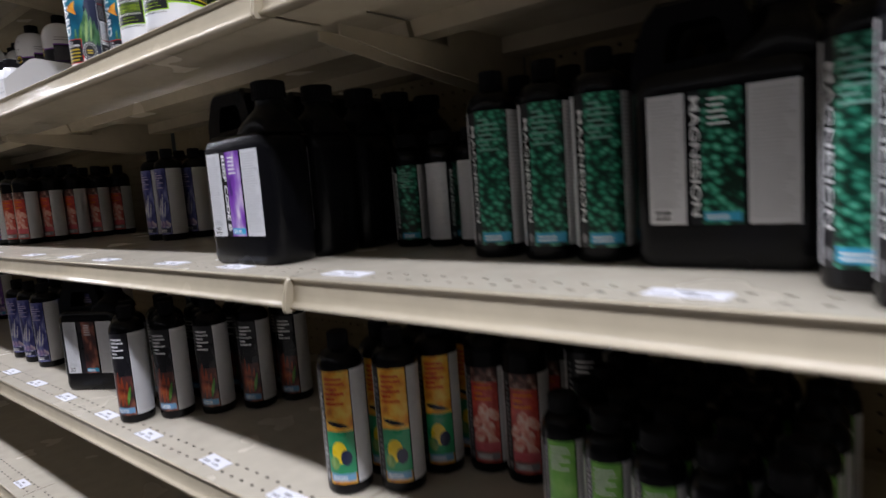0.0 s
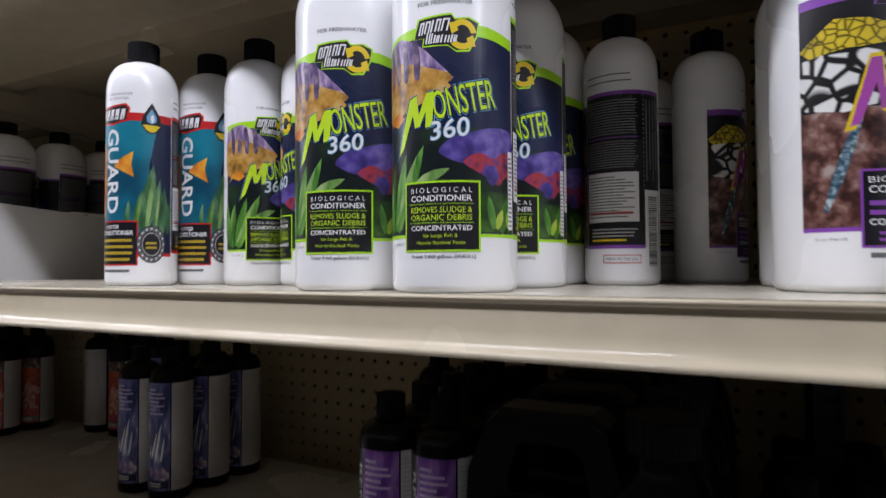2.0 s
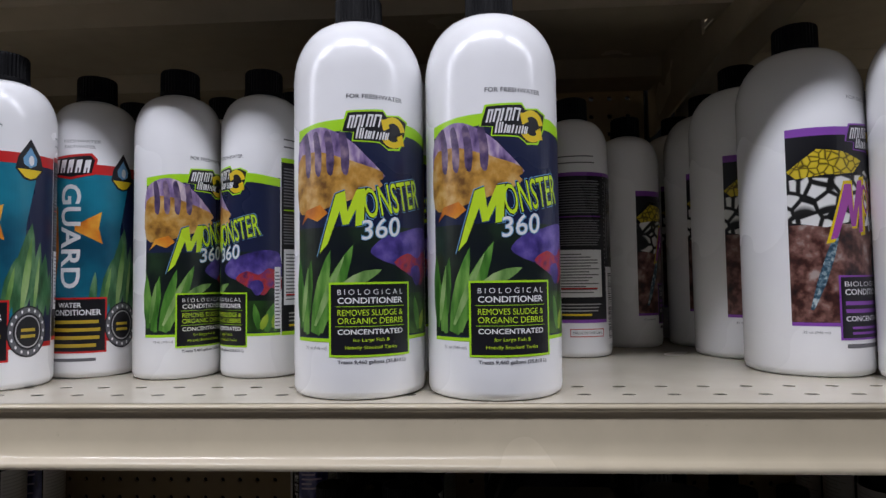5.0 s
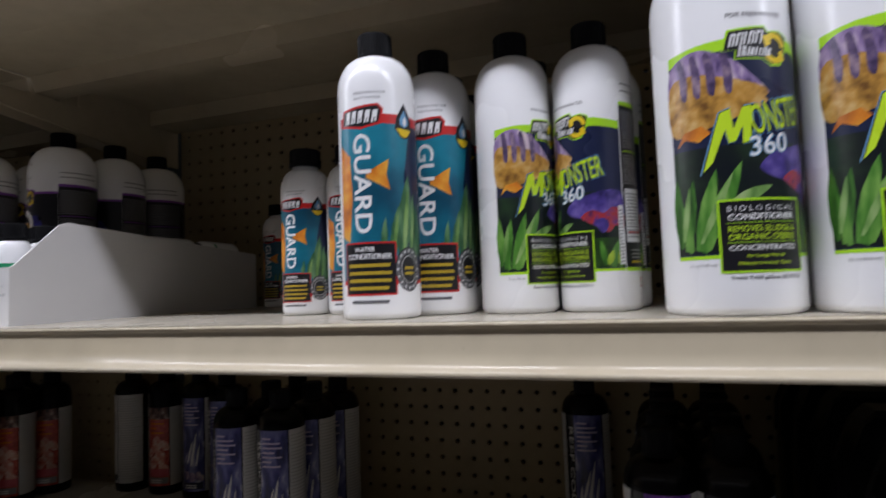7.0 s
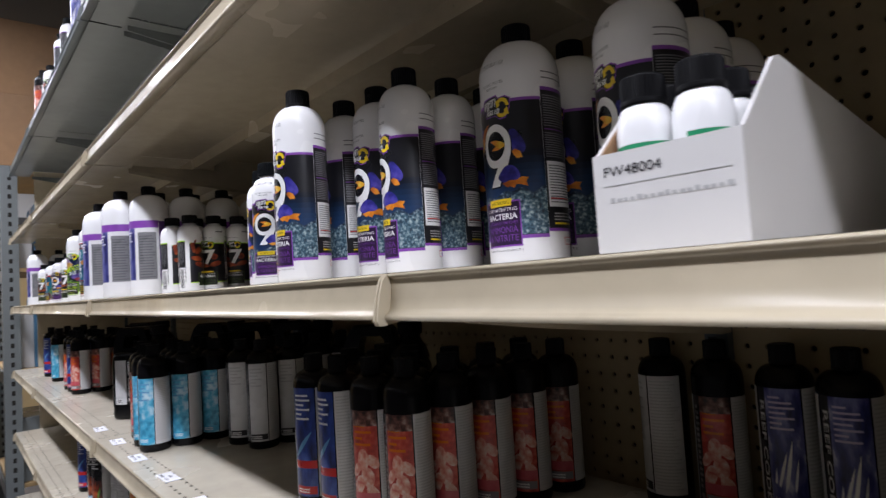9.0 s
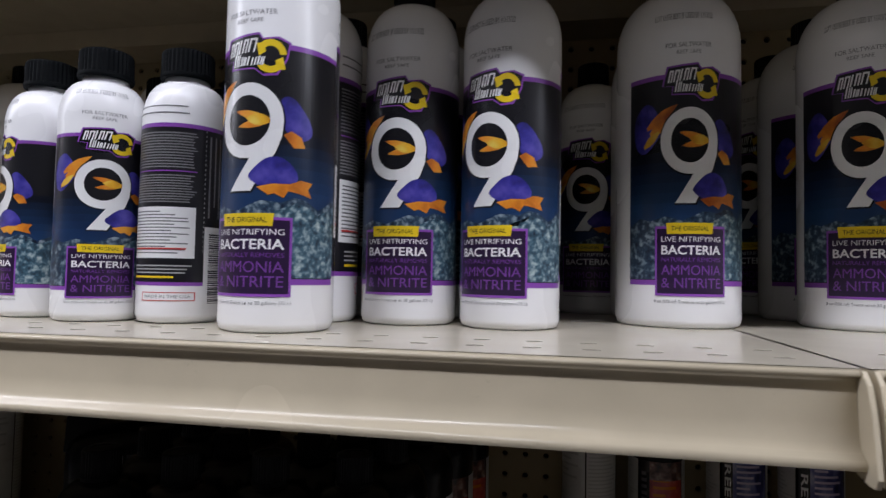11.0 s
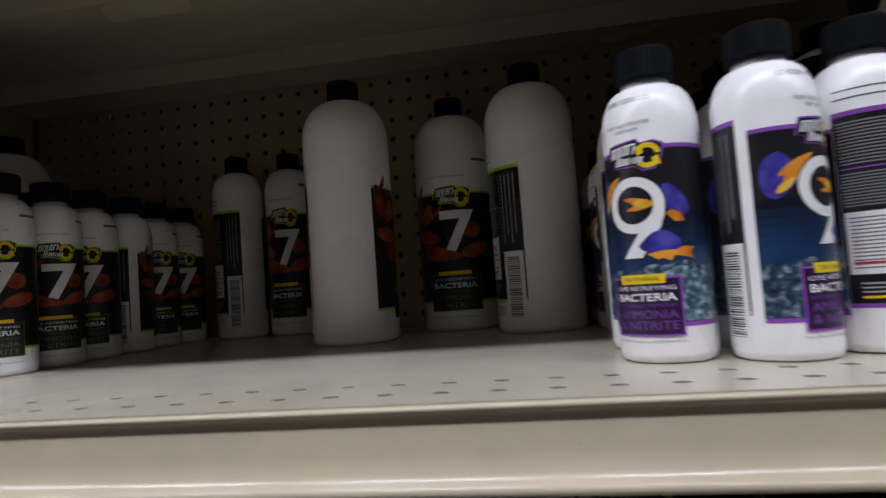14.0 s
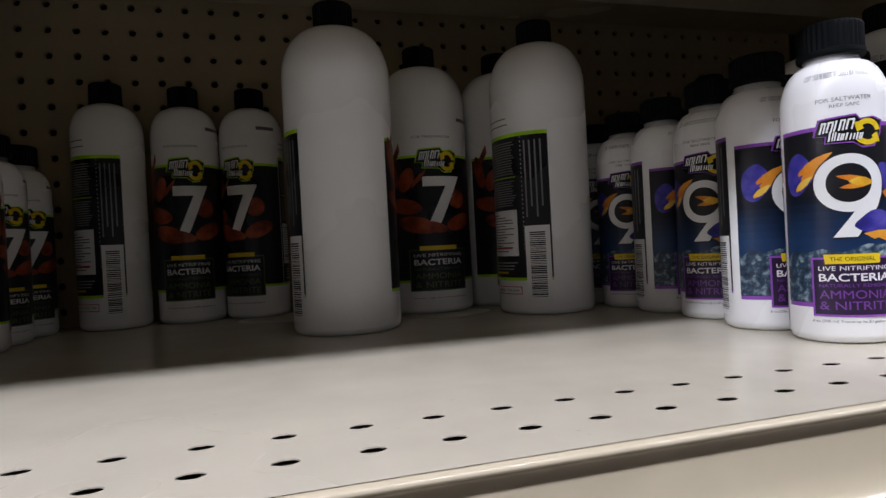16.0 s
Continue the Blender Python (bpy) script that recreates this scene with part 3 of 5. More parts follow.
def art_nine():
    a = Art()
    a.rect(-.0560, .029, .0708, .161, "i_black")
    for k in range(6):
        a.rect(-.0560, .056, .0708, .112 - .0065 * k, "sea_%d" % k)
    a.poly([(-.0560, .031), (.0708, .031), (.0708, .078), (.052, .070), (.042, .075), (.034, .076), (.026, .073), (.012, .074), (-.006, .068), (-.02, .071), (-.034, .068), (-.044, .070), (-.0560, .064)], "p_coraldk")
    a.poly([(.010, .031), (.0708, .031), (.0708, .074), (.052, .067), (.044, .071), (.036, .073), (.027, .066), (.016, .066)], "p_coral")
    a.rect(-.0560, .0272, .0708, .0305, "i_purple").rect(-.0560, .1595, .0708, .1625, "i_purple")
    # four bright patches, violet-blue and orange
    a.blob([(-.050, .134), (-.042, .143), (-.034, .144), (-.026, .136), (-.022, .128), (-.030, .118), (-.040, .112), (-.049, .118)], "p_fishblue").leaf(-.037, .128, -.0095, .1425, .0036, "p_orange").leaf(-.034, .124, -.0160, .1330, .0040, "p_orange").leaf(-.040, .116, -.0250, .1260, .0030, "p_gold2")
    a.blob([(.024, .131), (.031, .1325), (.038, .127), (.0445, .119), (.0455, .112), (.038, .108), (.030, .111), (.024, .119)], "p_fishblue").poly([(.026, .111), (.031, .1135), (.038, .1105), (.041, .1045), (.033, .1040)], "p_orange")
    for grow, ink in ((.0011, "i_black"), (0, "i_white")):
        a.oval(.0008, .1190, .0252 + grow, .0214 + grow, ink, n=36)
        a.poly([(.0260 + grow, .119), (.0250 + grow, .110), (.0212 + grow, .1010), (.0050 + grow, .0792 - grow), (-.0118 - grow, .0792 - grow), (.0010, .0945), (.0040, .0985), (.002, .106), (.012, .110)], ink)
    a.oval(.0008, .1190, .0163, .0143, "i_black", n=28).leaf(.0166, .1190, -.0085, .1245, .0026, "p_orange").leaf(.0166, .1182, -.0062, .1155, .0024, "p_orange").leaf(.0168, .1188, .0000, .1200, .0036, "p_gold2")
    a.blob([(.0030, .0870), (.0075, .0925), (.0150, .0975), (.0230, .0985), (.0310, .0950), (.0360, .0885), (.0340, .0835), (.0240, .0810), (.0120, .0820)], "p_fishblue")
    a.poly([(.0090, .0815), (.0200, .0835), (.0310, .0835), (.0380, .0860), (.0470, .0850), (.0435, .0810), (.0460, .0765), (.0370, .0785), (.0300, .0795), (.0270, .0755), (.0210, .0780), (.0170, .0770)], "p_orange")
    a.frame_rect(-.029, .0205, .0335, .0647, .0016, "i_purple", "i_plum")
    a.poly([(-.0185, .0597), (.0205, .0597), (.0215, .0668), (-.0195, .0668)], "i_yellow").text("THE ORIGINAL", .001, .0632, .032, .0030, "i_black")
    a.text("LIVE NITRIFYING", .0025, .0564, .052, .0033, "i_white").text("BACTERIA", .0025, .0496, .052, .0058, "i_white", bold=.02).text("NATURALLY REMOVES", .0025, .0436, .052, .0026, "i_violet")
    a.text("AMMONIA", .0025, .0370, .052, .0062, "i_violet").text("& NITRITE", .0025, .0288, .052, .0062, "i_violet")
    a.text("8 oz (236 ml) Treats up to 20 gallons (75 L)", .002, .0168, .064, .0026, "i_mgrey")
    logo(a, .003, .1560, .00096, .00091, "i_purple")
    a.text("FOR SALTWATER", .000, .1808, .040, .0030, "i_gline").text("REEF SAFE", .000, .1762, .021, .0024, "i_gline")
    a.text("LOT 15378 BEST IF USED BY 11/13/22", -.004, .2000, .052, .0042, "i_mgrey")
    back_panel(a, "i_purple", .0712, 1.0)
    return a


def art_seven():
    a = Art()
    a.rect(-.0495, .033, .0515, .163, "i_black")
    a.rect(-.0495, .0325, .0515, .0352, "i_lime").rect(-.0495, .1615, .0515, .1642, "i_lime")
    for u, v, ru, rv, turn in ((-.030, .112, .017, .008, -12), (-.018, .092, .019, .0085, -14), (.021, .118, .010, .010, -50), (.024, .094, .016, .008, 20), (-.027, .139, .007, .013, -20), (-.041, .148, .005, .018, 10)):
        a.oval(u, v, ru, rv, "p_ember", turn)
    a.poly([(-.020, .138), (-.008, .150), (-.012, .140), (-.022, .130)], "p_ember").poly([(-.042, .160), (-.033, .178), (-.032, .169), (-.037, .158)], "p_ember")
    a.text("7", .006, .1135, .038, .058, "i_black", bold=.045).text("7", .006, .1135, .036, .056, "i_white", bold=.02)
    a.oval(-.004, .0895, .014, .0055, "p_ember", -14)
    a.frame_rect(-.0275, .0235, .0275, .0665, .0012, "i_dim", "i_black")
    a.rect(-.0175, .0655, .0175, .0700, "i_yellow").text("LIVE NITRIFYING", 0, .0605, .046, .0034, "i_white").text("BACTERIA", 0, .0533, .046, .0062, "i_white", bold=.02)
    a.text("NATURALLY REMOVES", 0, .0462, .045, .0026, "i_dim").text("AMMONIA", 0, .0390, .045, .0060, "i_dim").text("& NITRITE", 0, .0300, .045, .0062, "i_dim")
    a.text("Treats up to 160 gallons", 0, .0162, .052, .0022, "i_gline")
    logo(a, .002, .1580, .00074, .00098, "i_lime")
    a.text("FOR FRESHWATER", -.002, .1825, .036, .0026, "i_gline")
    a.bars(.026, .048, .200, .204, 1, "i_mgrey", .9, .1)
    back_panel(a, "i_lime", .0525, .70)
    return a


def art_monster():
    a = Art()
    a.rect(-.0495, .034, .0515, .156, "i_navy").rect(-.0495, .036, .0515, .098, "p_dusk")
    a.rect(.024, .036, .0515, .060, "p_leafdk")
    a.poly([(-.0495, .150), (-.03, .1525), (0, .1535), (.03, .1520), (.0515, .1490), (.0515, .1555), (.03, .1590), (0, .1605), (-.03, .1590), (-.0495, .1565)], "i_lime")
    a.rect(-.0495, .0330, .0515, .0350, "i_lime")
    # a wedge of lilac over gold, with darker bands, and an orange foot
    a.blob([(-.0495, .147), (-.041, .154), (-.030, .156), (-.020, .1525), (-.010, .1460), (-.002, .1380), (.0060, .1300), (.0074, .1265), (-.010, .1240), (-.030, .1260), (-.0495, .1270)], "p_fishstripe")
    a.blob([(-.0495, .138), (-.034, .142), (-.018, .138), (-.006, .134), (.0060, .1300), (.0076, .1262), (.0052, .1245), (.0070, .1222), (.0030, .1190), (-.0025, .1166), (-.012, .1130), (-.022, .1100), (-.034, .1070), (-.0495, .1090)], "p_olive")
    for x in (-.043, -.035, -.027, -.018):
        a.blob([(x, .1520), (x + .0032, .1530), (x + .0060, .1400), (x + .0050, .1280), (x + .0016, .1300), (x + .0010, .1420)], "p_bandviolet")
    a.poly([(-.046, .1000), (-.041, .1085), (-.030, .1110), (-.025, .1060), (-.032, .1015), (-.040, .1045)], "p_orange")
    # a violet mass with crimson beneath
    a.blob([(-.0004, .0836), (.0040, .0895), (.0110, .0935), (.0200, .0955), (.0300, .0980), (.0420, .0990), (.0515, .0950), (.0515, .0720), (.0440, .0700), (.0300, .0740), (.0160, .0760), (.0060, .0790)], "p_fishviolet")
    a.blob([(.0140, .0775), (.0240, .0830), (.0340, .0800), (.0420, .0850), (.0515, .0800), (.0515, .0660), (.0440, .0700), (.0380, .0640), (.0300, .0680), (.0220, .0720)], "p_red")
    a.blob([(.0270, .0740), (.0345, .0760), (.0380, .0700), (.0335, .0640), (.0290, .0670)], "p_fishviolet")
    for r in ((-.047, .040, -.0485, .082, .0040), (-.040, .037, -.047, .070, .0040), (-.036, .038, -.0235, .0850, .0046), (-.033, .037, -.0100, .0880, .0056), (-.043, .038, -.037, .0800, .0040), (-.030, .038, -.026, .064, .0040), (.034, .038, .030, .058, .0030), (.040, .036, .046, .058, .0045), (.047, .036, .0505, .062, .0030)):
        a.leaf(*r, "p_leaf")
    a.leaf(-.016, .0650, .0060, .0735, .0034, "p_leaf2").leaf(-.034, .042, -.0150, .0820, .0022, "p_leaf2").leaf(-.045, .044, -.0395, .0760, .0020, "p_leaf2").leaf(.036, .038, .041, .050, .0030, "p_lime2").leaf(.0455, .039, .0480, .052, .0026, "p_lime2")
    def brush(grow, ink, sink):
        pts = [(-30.5, 83), (-20.0, 116.5), (-14.6, 118.4), (-13.2, 106.5), (-8.0, 119.0), (-3.2, 119.8), (-4.2, 99.0), (-8.8, 98.2), (-8.4, 108.0), (-12.6, 99.5), (-16.0, 99.0), (-17.6, 107.0), (-25.0, 88.5)]
        cu, cv = -14, 106
        a.poly([((cu + (x - cu) * (1 + grow * .55)) * .001, (cv + (y - cv) * (1 + grow * .34)) * .001) for x, y in pts], ink)
        a.text("ONSTER", .0150, .1150, .0385 * (1 + grow * .26), .0172 * (1 + grow * .55), ink, 13, sink, .12)
    brush(.24, "i_sky", .05)
    brush(.13, "i_black", .035)
    brush(0, "i_lime2", .004)
    a.text("360", .0060, .0972, .0248, .0120, "i_sky", 7, .035, .15).text("360", .0060, .0972, .0238, .0112, "i_white", 7, .004, .15)
    a.frame_rect(-.0245, .0245, .0245, .0665, .0012, "i_lime", "i_black")
    a.text("B I O L O G I C A L", 0, .0610, .0385, .0030, "i_white").text("CONDITIONER", 0, .0562, .0385, .0035, "i_white", bold=.02).rect(-.0205, .0527, .0205, .0530, "i_lime")
    a.text("REMOVES SLUDGE &", 0, .0494, .0385, .0034, "i_lime2").text("ORGANIC DEBRIS", 0, .0448, .0385, .0034, "i_lime2").rect(-.0205, .0415, .0205, .0418, "i_lime")
    a.text("CONCENTRATED", 0, .0386, .0385, .0030, "i_white", bold=.02).text("for Large Fish &", 0, .0338, .021, .0025, "i_lime2").text("Heavily Stocked Tanks", 0, .0296, .030, .0025, "i_lime2")
    a.text("32 oz (946 ml)", -.034, .0292, .0155, .0022, "i_gline").text("Treats 9,460 gallons (35,810 L)", .001, .0215, .041, .0027, "i_mgrey", bold=.03)
    logo(a, .0038, .1538, .00076, .00086, "i_lime")
    a.text("FOR FRESHWATER", .0034, .1730, .034, .0026, "i_mgrey", 0, .01)
    back_panel(a, "i_lime", .0525, .70)
    a.rect(.0465, .038, .0515, .086, "i_white").bars(.0470, .0510, .040, .084, 16, "i_mgrey", .35, .3, 4)
    return a


def art_honey():
    """The violet-trimmed twin with white cells on black."""
    a = Art()
    a.rect(-.036, .034, .0515, .162, "i_black").rect(-.036, .036, .0515, .100, "p_rust")
    a.poly([(-.036, .136), (-.018, .150), (-.002, .148), (.014, .142), (.006, .134), (-.012, .132), (-.030, .130)], "p_gold")
    a.poly([(-.036, .130), (-.012, .133), (.006, .132), (.018, .136), (.030, .128), (.020, .112), (.004, .102), (-.014, .098), (-.036, .102)], "p_honey")
    a.leaf(-.024, .044, -.004, .104, .003, "p_coral").leaf(.024, .060, .040, .120, .004, "p_coral")
    a.rect(-.036, .0335, .0515, .0358, "i_purple").rect(-.036, .1590, .0515, .1645, "i_purple")
    for grow, ink, sink in ((.22, "i_yellow", .04), (0, "i_magenta", .008)):
        pts = [(172, 697), (235, 462), (267, 460), (273, 575), (300, 446), (327, 441), (323, 662), (299, 667), (304, 548), (281, 640), (261, 641), (249, 548), (199, 690)]
        cu, cv = 248, 570
        a.poly([((cu + (x - cu) * (1 + grow) - 245) * .000162, (1276 - (cv + (y - cv) * (1 + grow * .6))) * .000155) for x, y in pts], ink)
        a.text("ONSTER", .0310, .1195, .0355 * (1 + grow * .35), .022 * (1 + grow * .6), ink, 14, sink)
    a.text("460", .026, .103, .0225, .0140, "i_white", 8, .02)
    a.frame_rect(-.008, .0245, .0405, .0665, .0012, "i_purple", "i_black")
    a.text("BIOLOGICAL", .016, .0608, .0405, .0032, "i_white").text("CONDITIONER", .016, .0556, .0405, .0040, "i_white", bold=.02)
    a.bars(-.004, .036, .042, .052, 2, "i_purple", .5, .05, 2).text("CONCENTRATED", .016, .0382, .0405, .0034, "i_white", bold=.02).bars(0, .032, .028, .035, 2, "i_purple", .45, .2, 2)
    a.text("32 oz (946 ml)", -.022, .0292, .0155, .0022, "i_gline").bars(-.004, .036, .0192, .0222, 1, "i_mgrey", .9, .1)
    logo(a, .021, .156, .00076, .00086, "i_purple")
    a.text("FOR SALTWATER", .020, .1835, .034, .0024, "i_gline", -4)
    back_panel(a, "i_purple", .0525, .70)
    return a


def art_guard():
    a = Art()
    a.rect(-.0495, .032, .0515, .165, "p_tealpic").poly([(.018, .032), (.0515, .032), (.0515, .165), (.034, .165), (.024, .12)], "i_navy")
    a.poly([(-.0495, .070), (-.037, .064), (-.032, .10), (-.034, .136), (-.0495, .148)], "p_orange")
    a.poly([(-.016, .121), (.007, .1325), (.0045, .119), (.008, .1065), (-.016, .117)], "p_orange")
    for r in ((-.001, .050, .002, .084, .0035), (.008, .050, .0170, .095, .0055), (.018, .048, .0285, .120, .0085), (.030, .052, .036, .106, .0050), (.022, .050, .012, .080, .004), (.038, .050, .042, .098, .006), (.046, .052, .048, .084, .004)):
        a.leaf(*r, "p_leafgrey")
    a.leaf(.021, .056, .0285, .110, .0030, "p_leaf2").leaf(.009, .054, .0155, .088, .002, "p_leaf2").leaf(.031, .056, .0355, .096, .0018, "p_leaf2")
    a.rect(-.0495, .1625, .0515, .1705, "i_red").rect(-.0495, .0290, .0515, .0325, "i_red")
    a.poly([(-.046, .162), (-.043, .176), (-.002, .1795), (.003, .175), (.000, .162), (-.020, .158)], "i_red").poly([(-.0440, .1636), (-.0412, .1742), (-.0030, .1776), (.0006, .1740), (-.002, .1636), (-.020, .1600)], "i_black")
    for k in range(5):
        a.poly([(-.0390 + .0074 * k, .1632), (-.0340 + .0074 * k, .1637), (-.0318 + .0074 * k, .1742), (-.0368 + .0074 * k, .1737)], "i_white").poly([(-.0368 + .0074 * k, .1632), (-.0356 + .0074 * k, .1632), (-.0350 + .0074 * k, .1675), (-.0362 + .0074 * k, .1675)], "i_black")
    a.poly([(.026, .1815), (.0355, .168), (.0375, .159), (.0315, .1520), (.026, .1505), (.0205, .1520), (.0145, .159), (.0165, .168)], "i_black").poly([(.0160, .1590), (.0360, .1590), (.0305, .1532), (.026, .1518), (.0215, .1532)], "i_yellow")
    a.poly([(.026, .1755), (.0318, .167), (.0310, .1625), (.026, .1600), (.0210, .1625), (.0202, .167)], "i_sky").oval(.0268, .1655, .0022, .0038, "i_white")
    a.text("GUARD", -.0200, .1128, .083, .0188, "i_white", -90, .02)
    a.frame_rect(-.0440, .0203, .0122, .0640, .0014, "i_red", "i_black")
    a.text("WATER", -.020, .0580, .022, .0038, "i_white", bold=.02).text("CONDITIONER", -.016, .0522, .047, .0046, "i_white", bold=.02)
    for k in range(4):
        a.bars(-.039, .008, .0248 + .0062 * k, .0292 + .0062 * k, 1, "i_gold", .62, .12, 6 + k)
    a.oval(.0268, .041, .0165, .0185, "i_black", n=26).oval(.0268, .041, .0155, .0175, "i_mgrey", n=26).oval(.0268, .041, .0118, .0133, "i_black", n=26).oval(.0268, .041, .0104, .0118, "i_grey", n=26).oval(.0268, .041, .0095, .0108, "i_black", n=26)
    for k in range(16):
        t = 2 * math.pi * k / 16
        a.oval(.0268 + .0136 * math.cos(t), .041 + .0154 * math.sin(t), .0009, .0013, "i_white", n=6)
    a.bars(.0208, .0328, .0365, .0455, 2, "i_gold", .5, .1, 3)
    a.bars(-.036, .004, .0138, .0165, 1, "i_mgrey", .9, .1).text("FRESHWATER", -.011, .1890, .033, .0024, "i_gline").text("SALTWATER", -.013, .1845, .028, .0024, "i_gline")
    back_panel(a, "i_red", .0525, .86)
    return a


def art_violet_band():
    a = Art()
    a.rect(-.0495, .034, .0515, .165, "i_white").rect(-.0495, .036, .000, .150, "p_bluepic").rect(-.0495, .150, .0515, .166, "i_purple").bars(-.044, -.006, .120, .145, 4, "i_white", .5)
    a.rect(.008, .036, .046, .140, "i_gline").bars(.010, .044, .040, .136, 16, "i_mgrey", .4)
    a.rect(.0525, .034, .100, .165, "i_purple2")
    return a


def art_vial():
    a = Art()
    a.rect(-.0495, .034, .100, .165, "i_white").rect(-.0495, .036, .0515, .120, "p_leaf").rect(-.0495, .150, .100, .163, "i_green").bars(-.03, .03, .06, .10, 4, "i_white", .5)
    return a


def art_dark(pic, word="", wordink="i_white", foot="i_cyan", heads=5, top=.188):
    """Black bottle: a picture strip with upright lettering and a pale panel of small print."""
    def make():
        a = Art()
        a.rect(-.036, .018, .028, top, pic).rect(-.036, .018, -.022, top, "i_black")
        if word:
            a.text(word, -.0285, (top + .03) / 2, top * .66, .0085, wordink, -90, .015)
        else:
            a.bars(-.034, -.025, .040, top - .010, 15, "i_gline", .55, .3, 2)
        if pic == "p_flame":
            a.rect(-.022, .100, .028, top, "i_black")
        a.bars(-.017, .020, top - .050, top - .006, heads + 2, {"p_green": "i_sage", "p_purpic": "i_lilac", "p_bluepic": "i_lilac"}.get(pic, wordink), .40, .55, 8)
        if pic in ("p_bluepic", "p_purpic"):
            for r in ((-.012, .060, .004, .112, .0022), (-.002, .056, .012, .126, .0026), (.010, .058, .018, .104, .0018), (-.016, .052, -.012, .090, .0020)):
                a.leaf(*r, "i_white")
            for u, v, ru, rv, t in ((-.010, .058, .007, .015, 25), (.004, .054, .008, .016, -10), (.018, .056, .006, .014, -30)):
                a.oval(u, v, ru, rv, "p_fishviolet" if pic == "p_purpic" else pic, t)
            for u, v, ru, rv in ((-.012, .047, .006, .008), (.001, .044, .007, .009), (.014, .046, .007, .008), (.022, .042, .005, .006)):
                a.oval(u, v, ru, rv, "p_fishstripe")
        if pic in ("p_sunpic",):
            a.rect(-.022, .034, .028, .098, "i_green").oval(.000, .066, .014, .017, "i_yellow").oval(.012, .058, .010, .012, "i_navy").oval(-.010, .050, .009, .010, "p_leaf2").leaf(-.018, .112, .022, .104, .004, "i_black")
        if pic in ("p_flame",):
            for r in ((-.012, .040, -.006, .112, .0055), (-.002, .038, .004, .100, .006), (.008, .040, .016, .090, .005)):
                a.leaf(*r, "p_ember")
            a.leaf(.012, .040, .022, .080, .004, "p_leaf")
        if pic in ("p_redpic",):
            for u, v, ru, rv in ((-.010, .060, .010, .012), (.008, .072, .012, .011), (.000, .096, .011, .012), (.016, .050, .009, .010), (-.014, .082, .007, .010), (.018, .094, .008, .010)):
                a.oval(u, v, ru, rv * 1.3, "p_petal", 60 * u / .02)
            a.rect(-.022, .036, .028, .050, "p_pinkband").rect(-.022, top - .022, .028, top, "p_rust")
        if pic in ("p_navypic",):
            a.rect(-.022, .062, .028, .074, "i_red").leaf(-.018, .080, .020, .120, .004, "i_sky")
        a.rect(-.020, .022, .026, .034, foot).bars(-.016, .022, .0240, .0320, 2, "i_white", .5, .3, 2).oval(-.029, .028, .0045, .0055, "i_gline", n=12)
        for u, w in ((.030, .058), (-.100, .060)):
            a.rect(u, .018, u + w, top, "i_panel").bars(u + .003, u + w - .003, .026, top - .004, 34, "i_panelbar", .34, .35, 3)
        return a
    return make


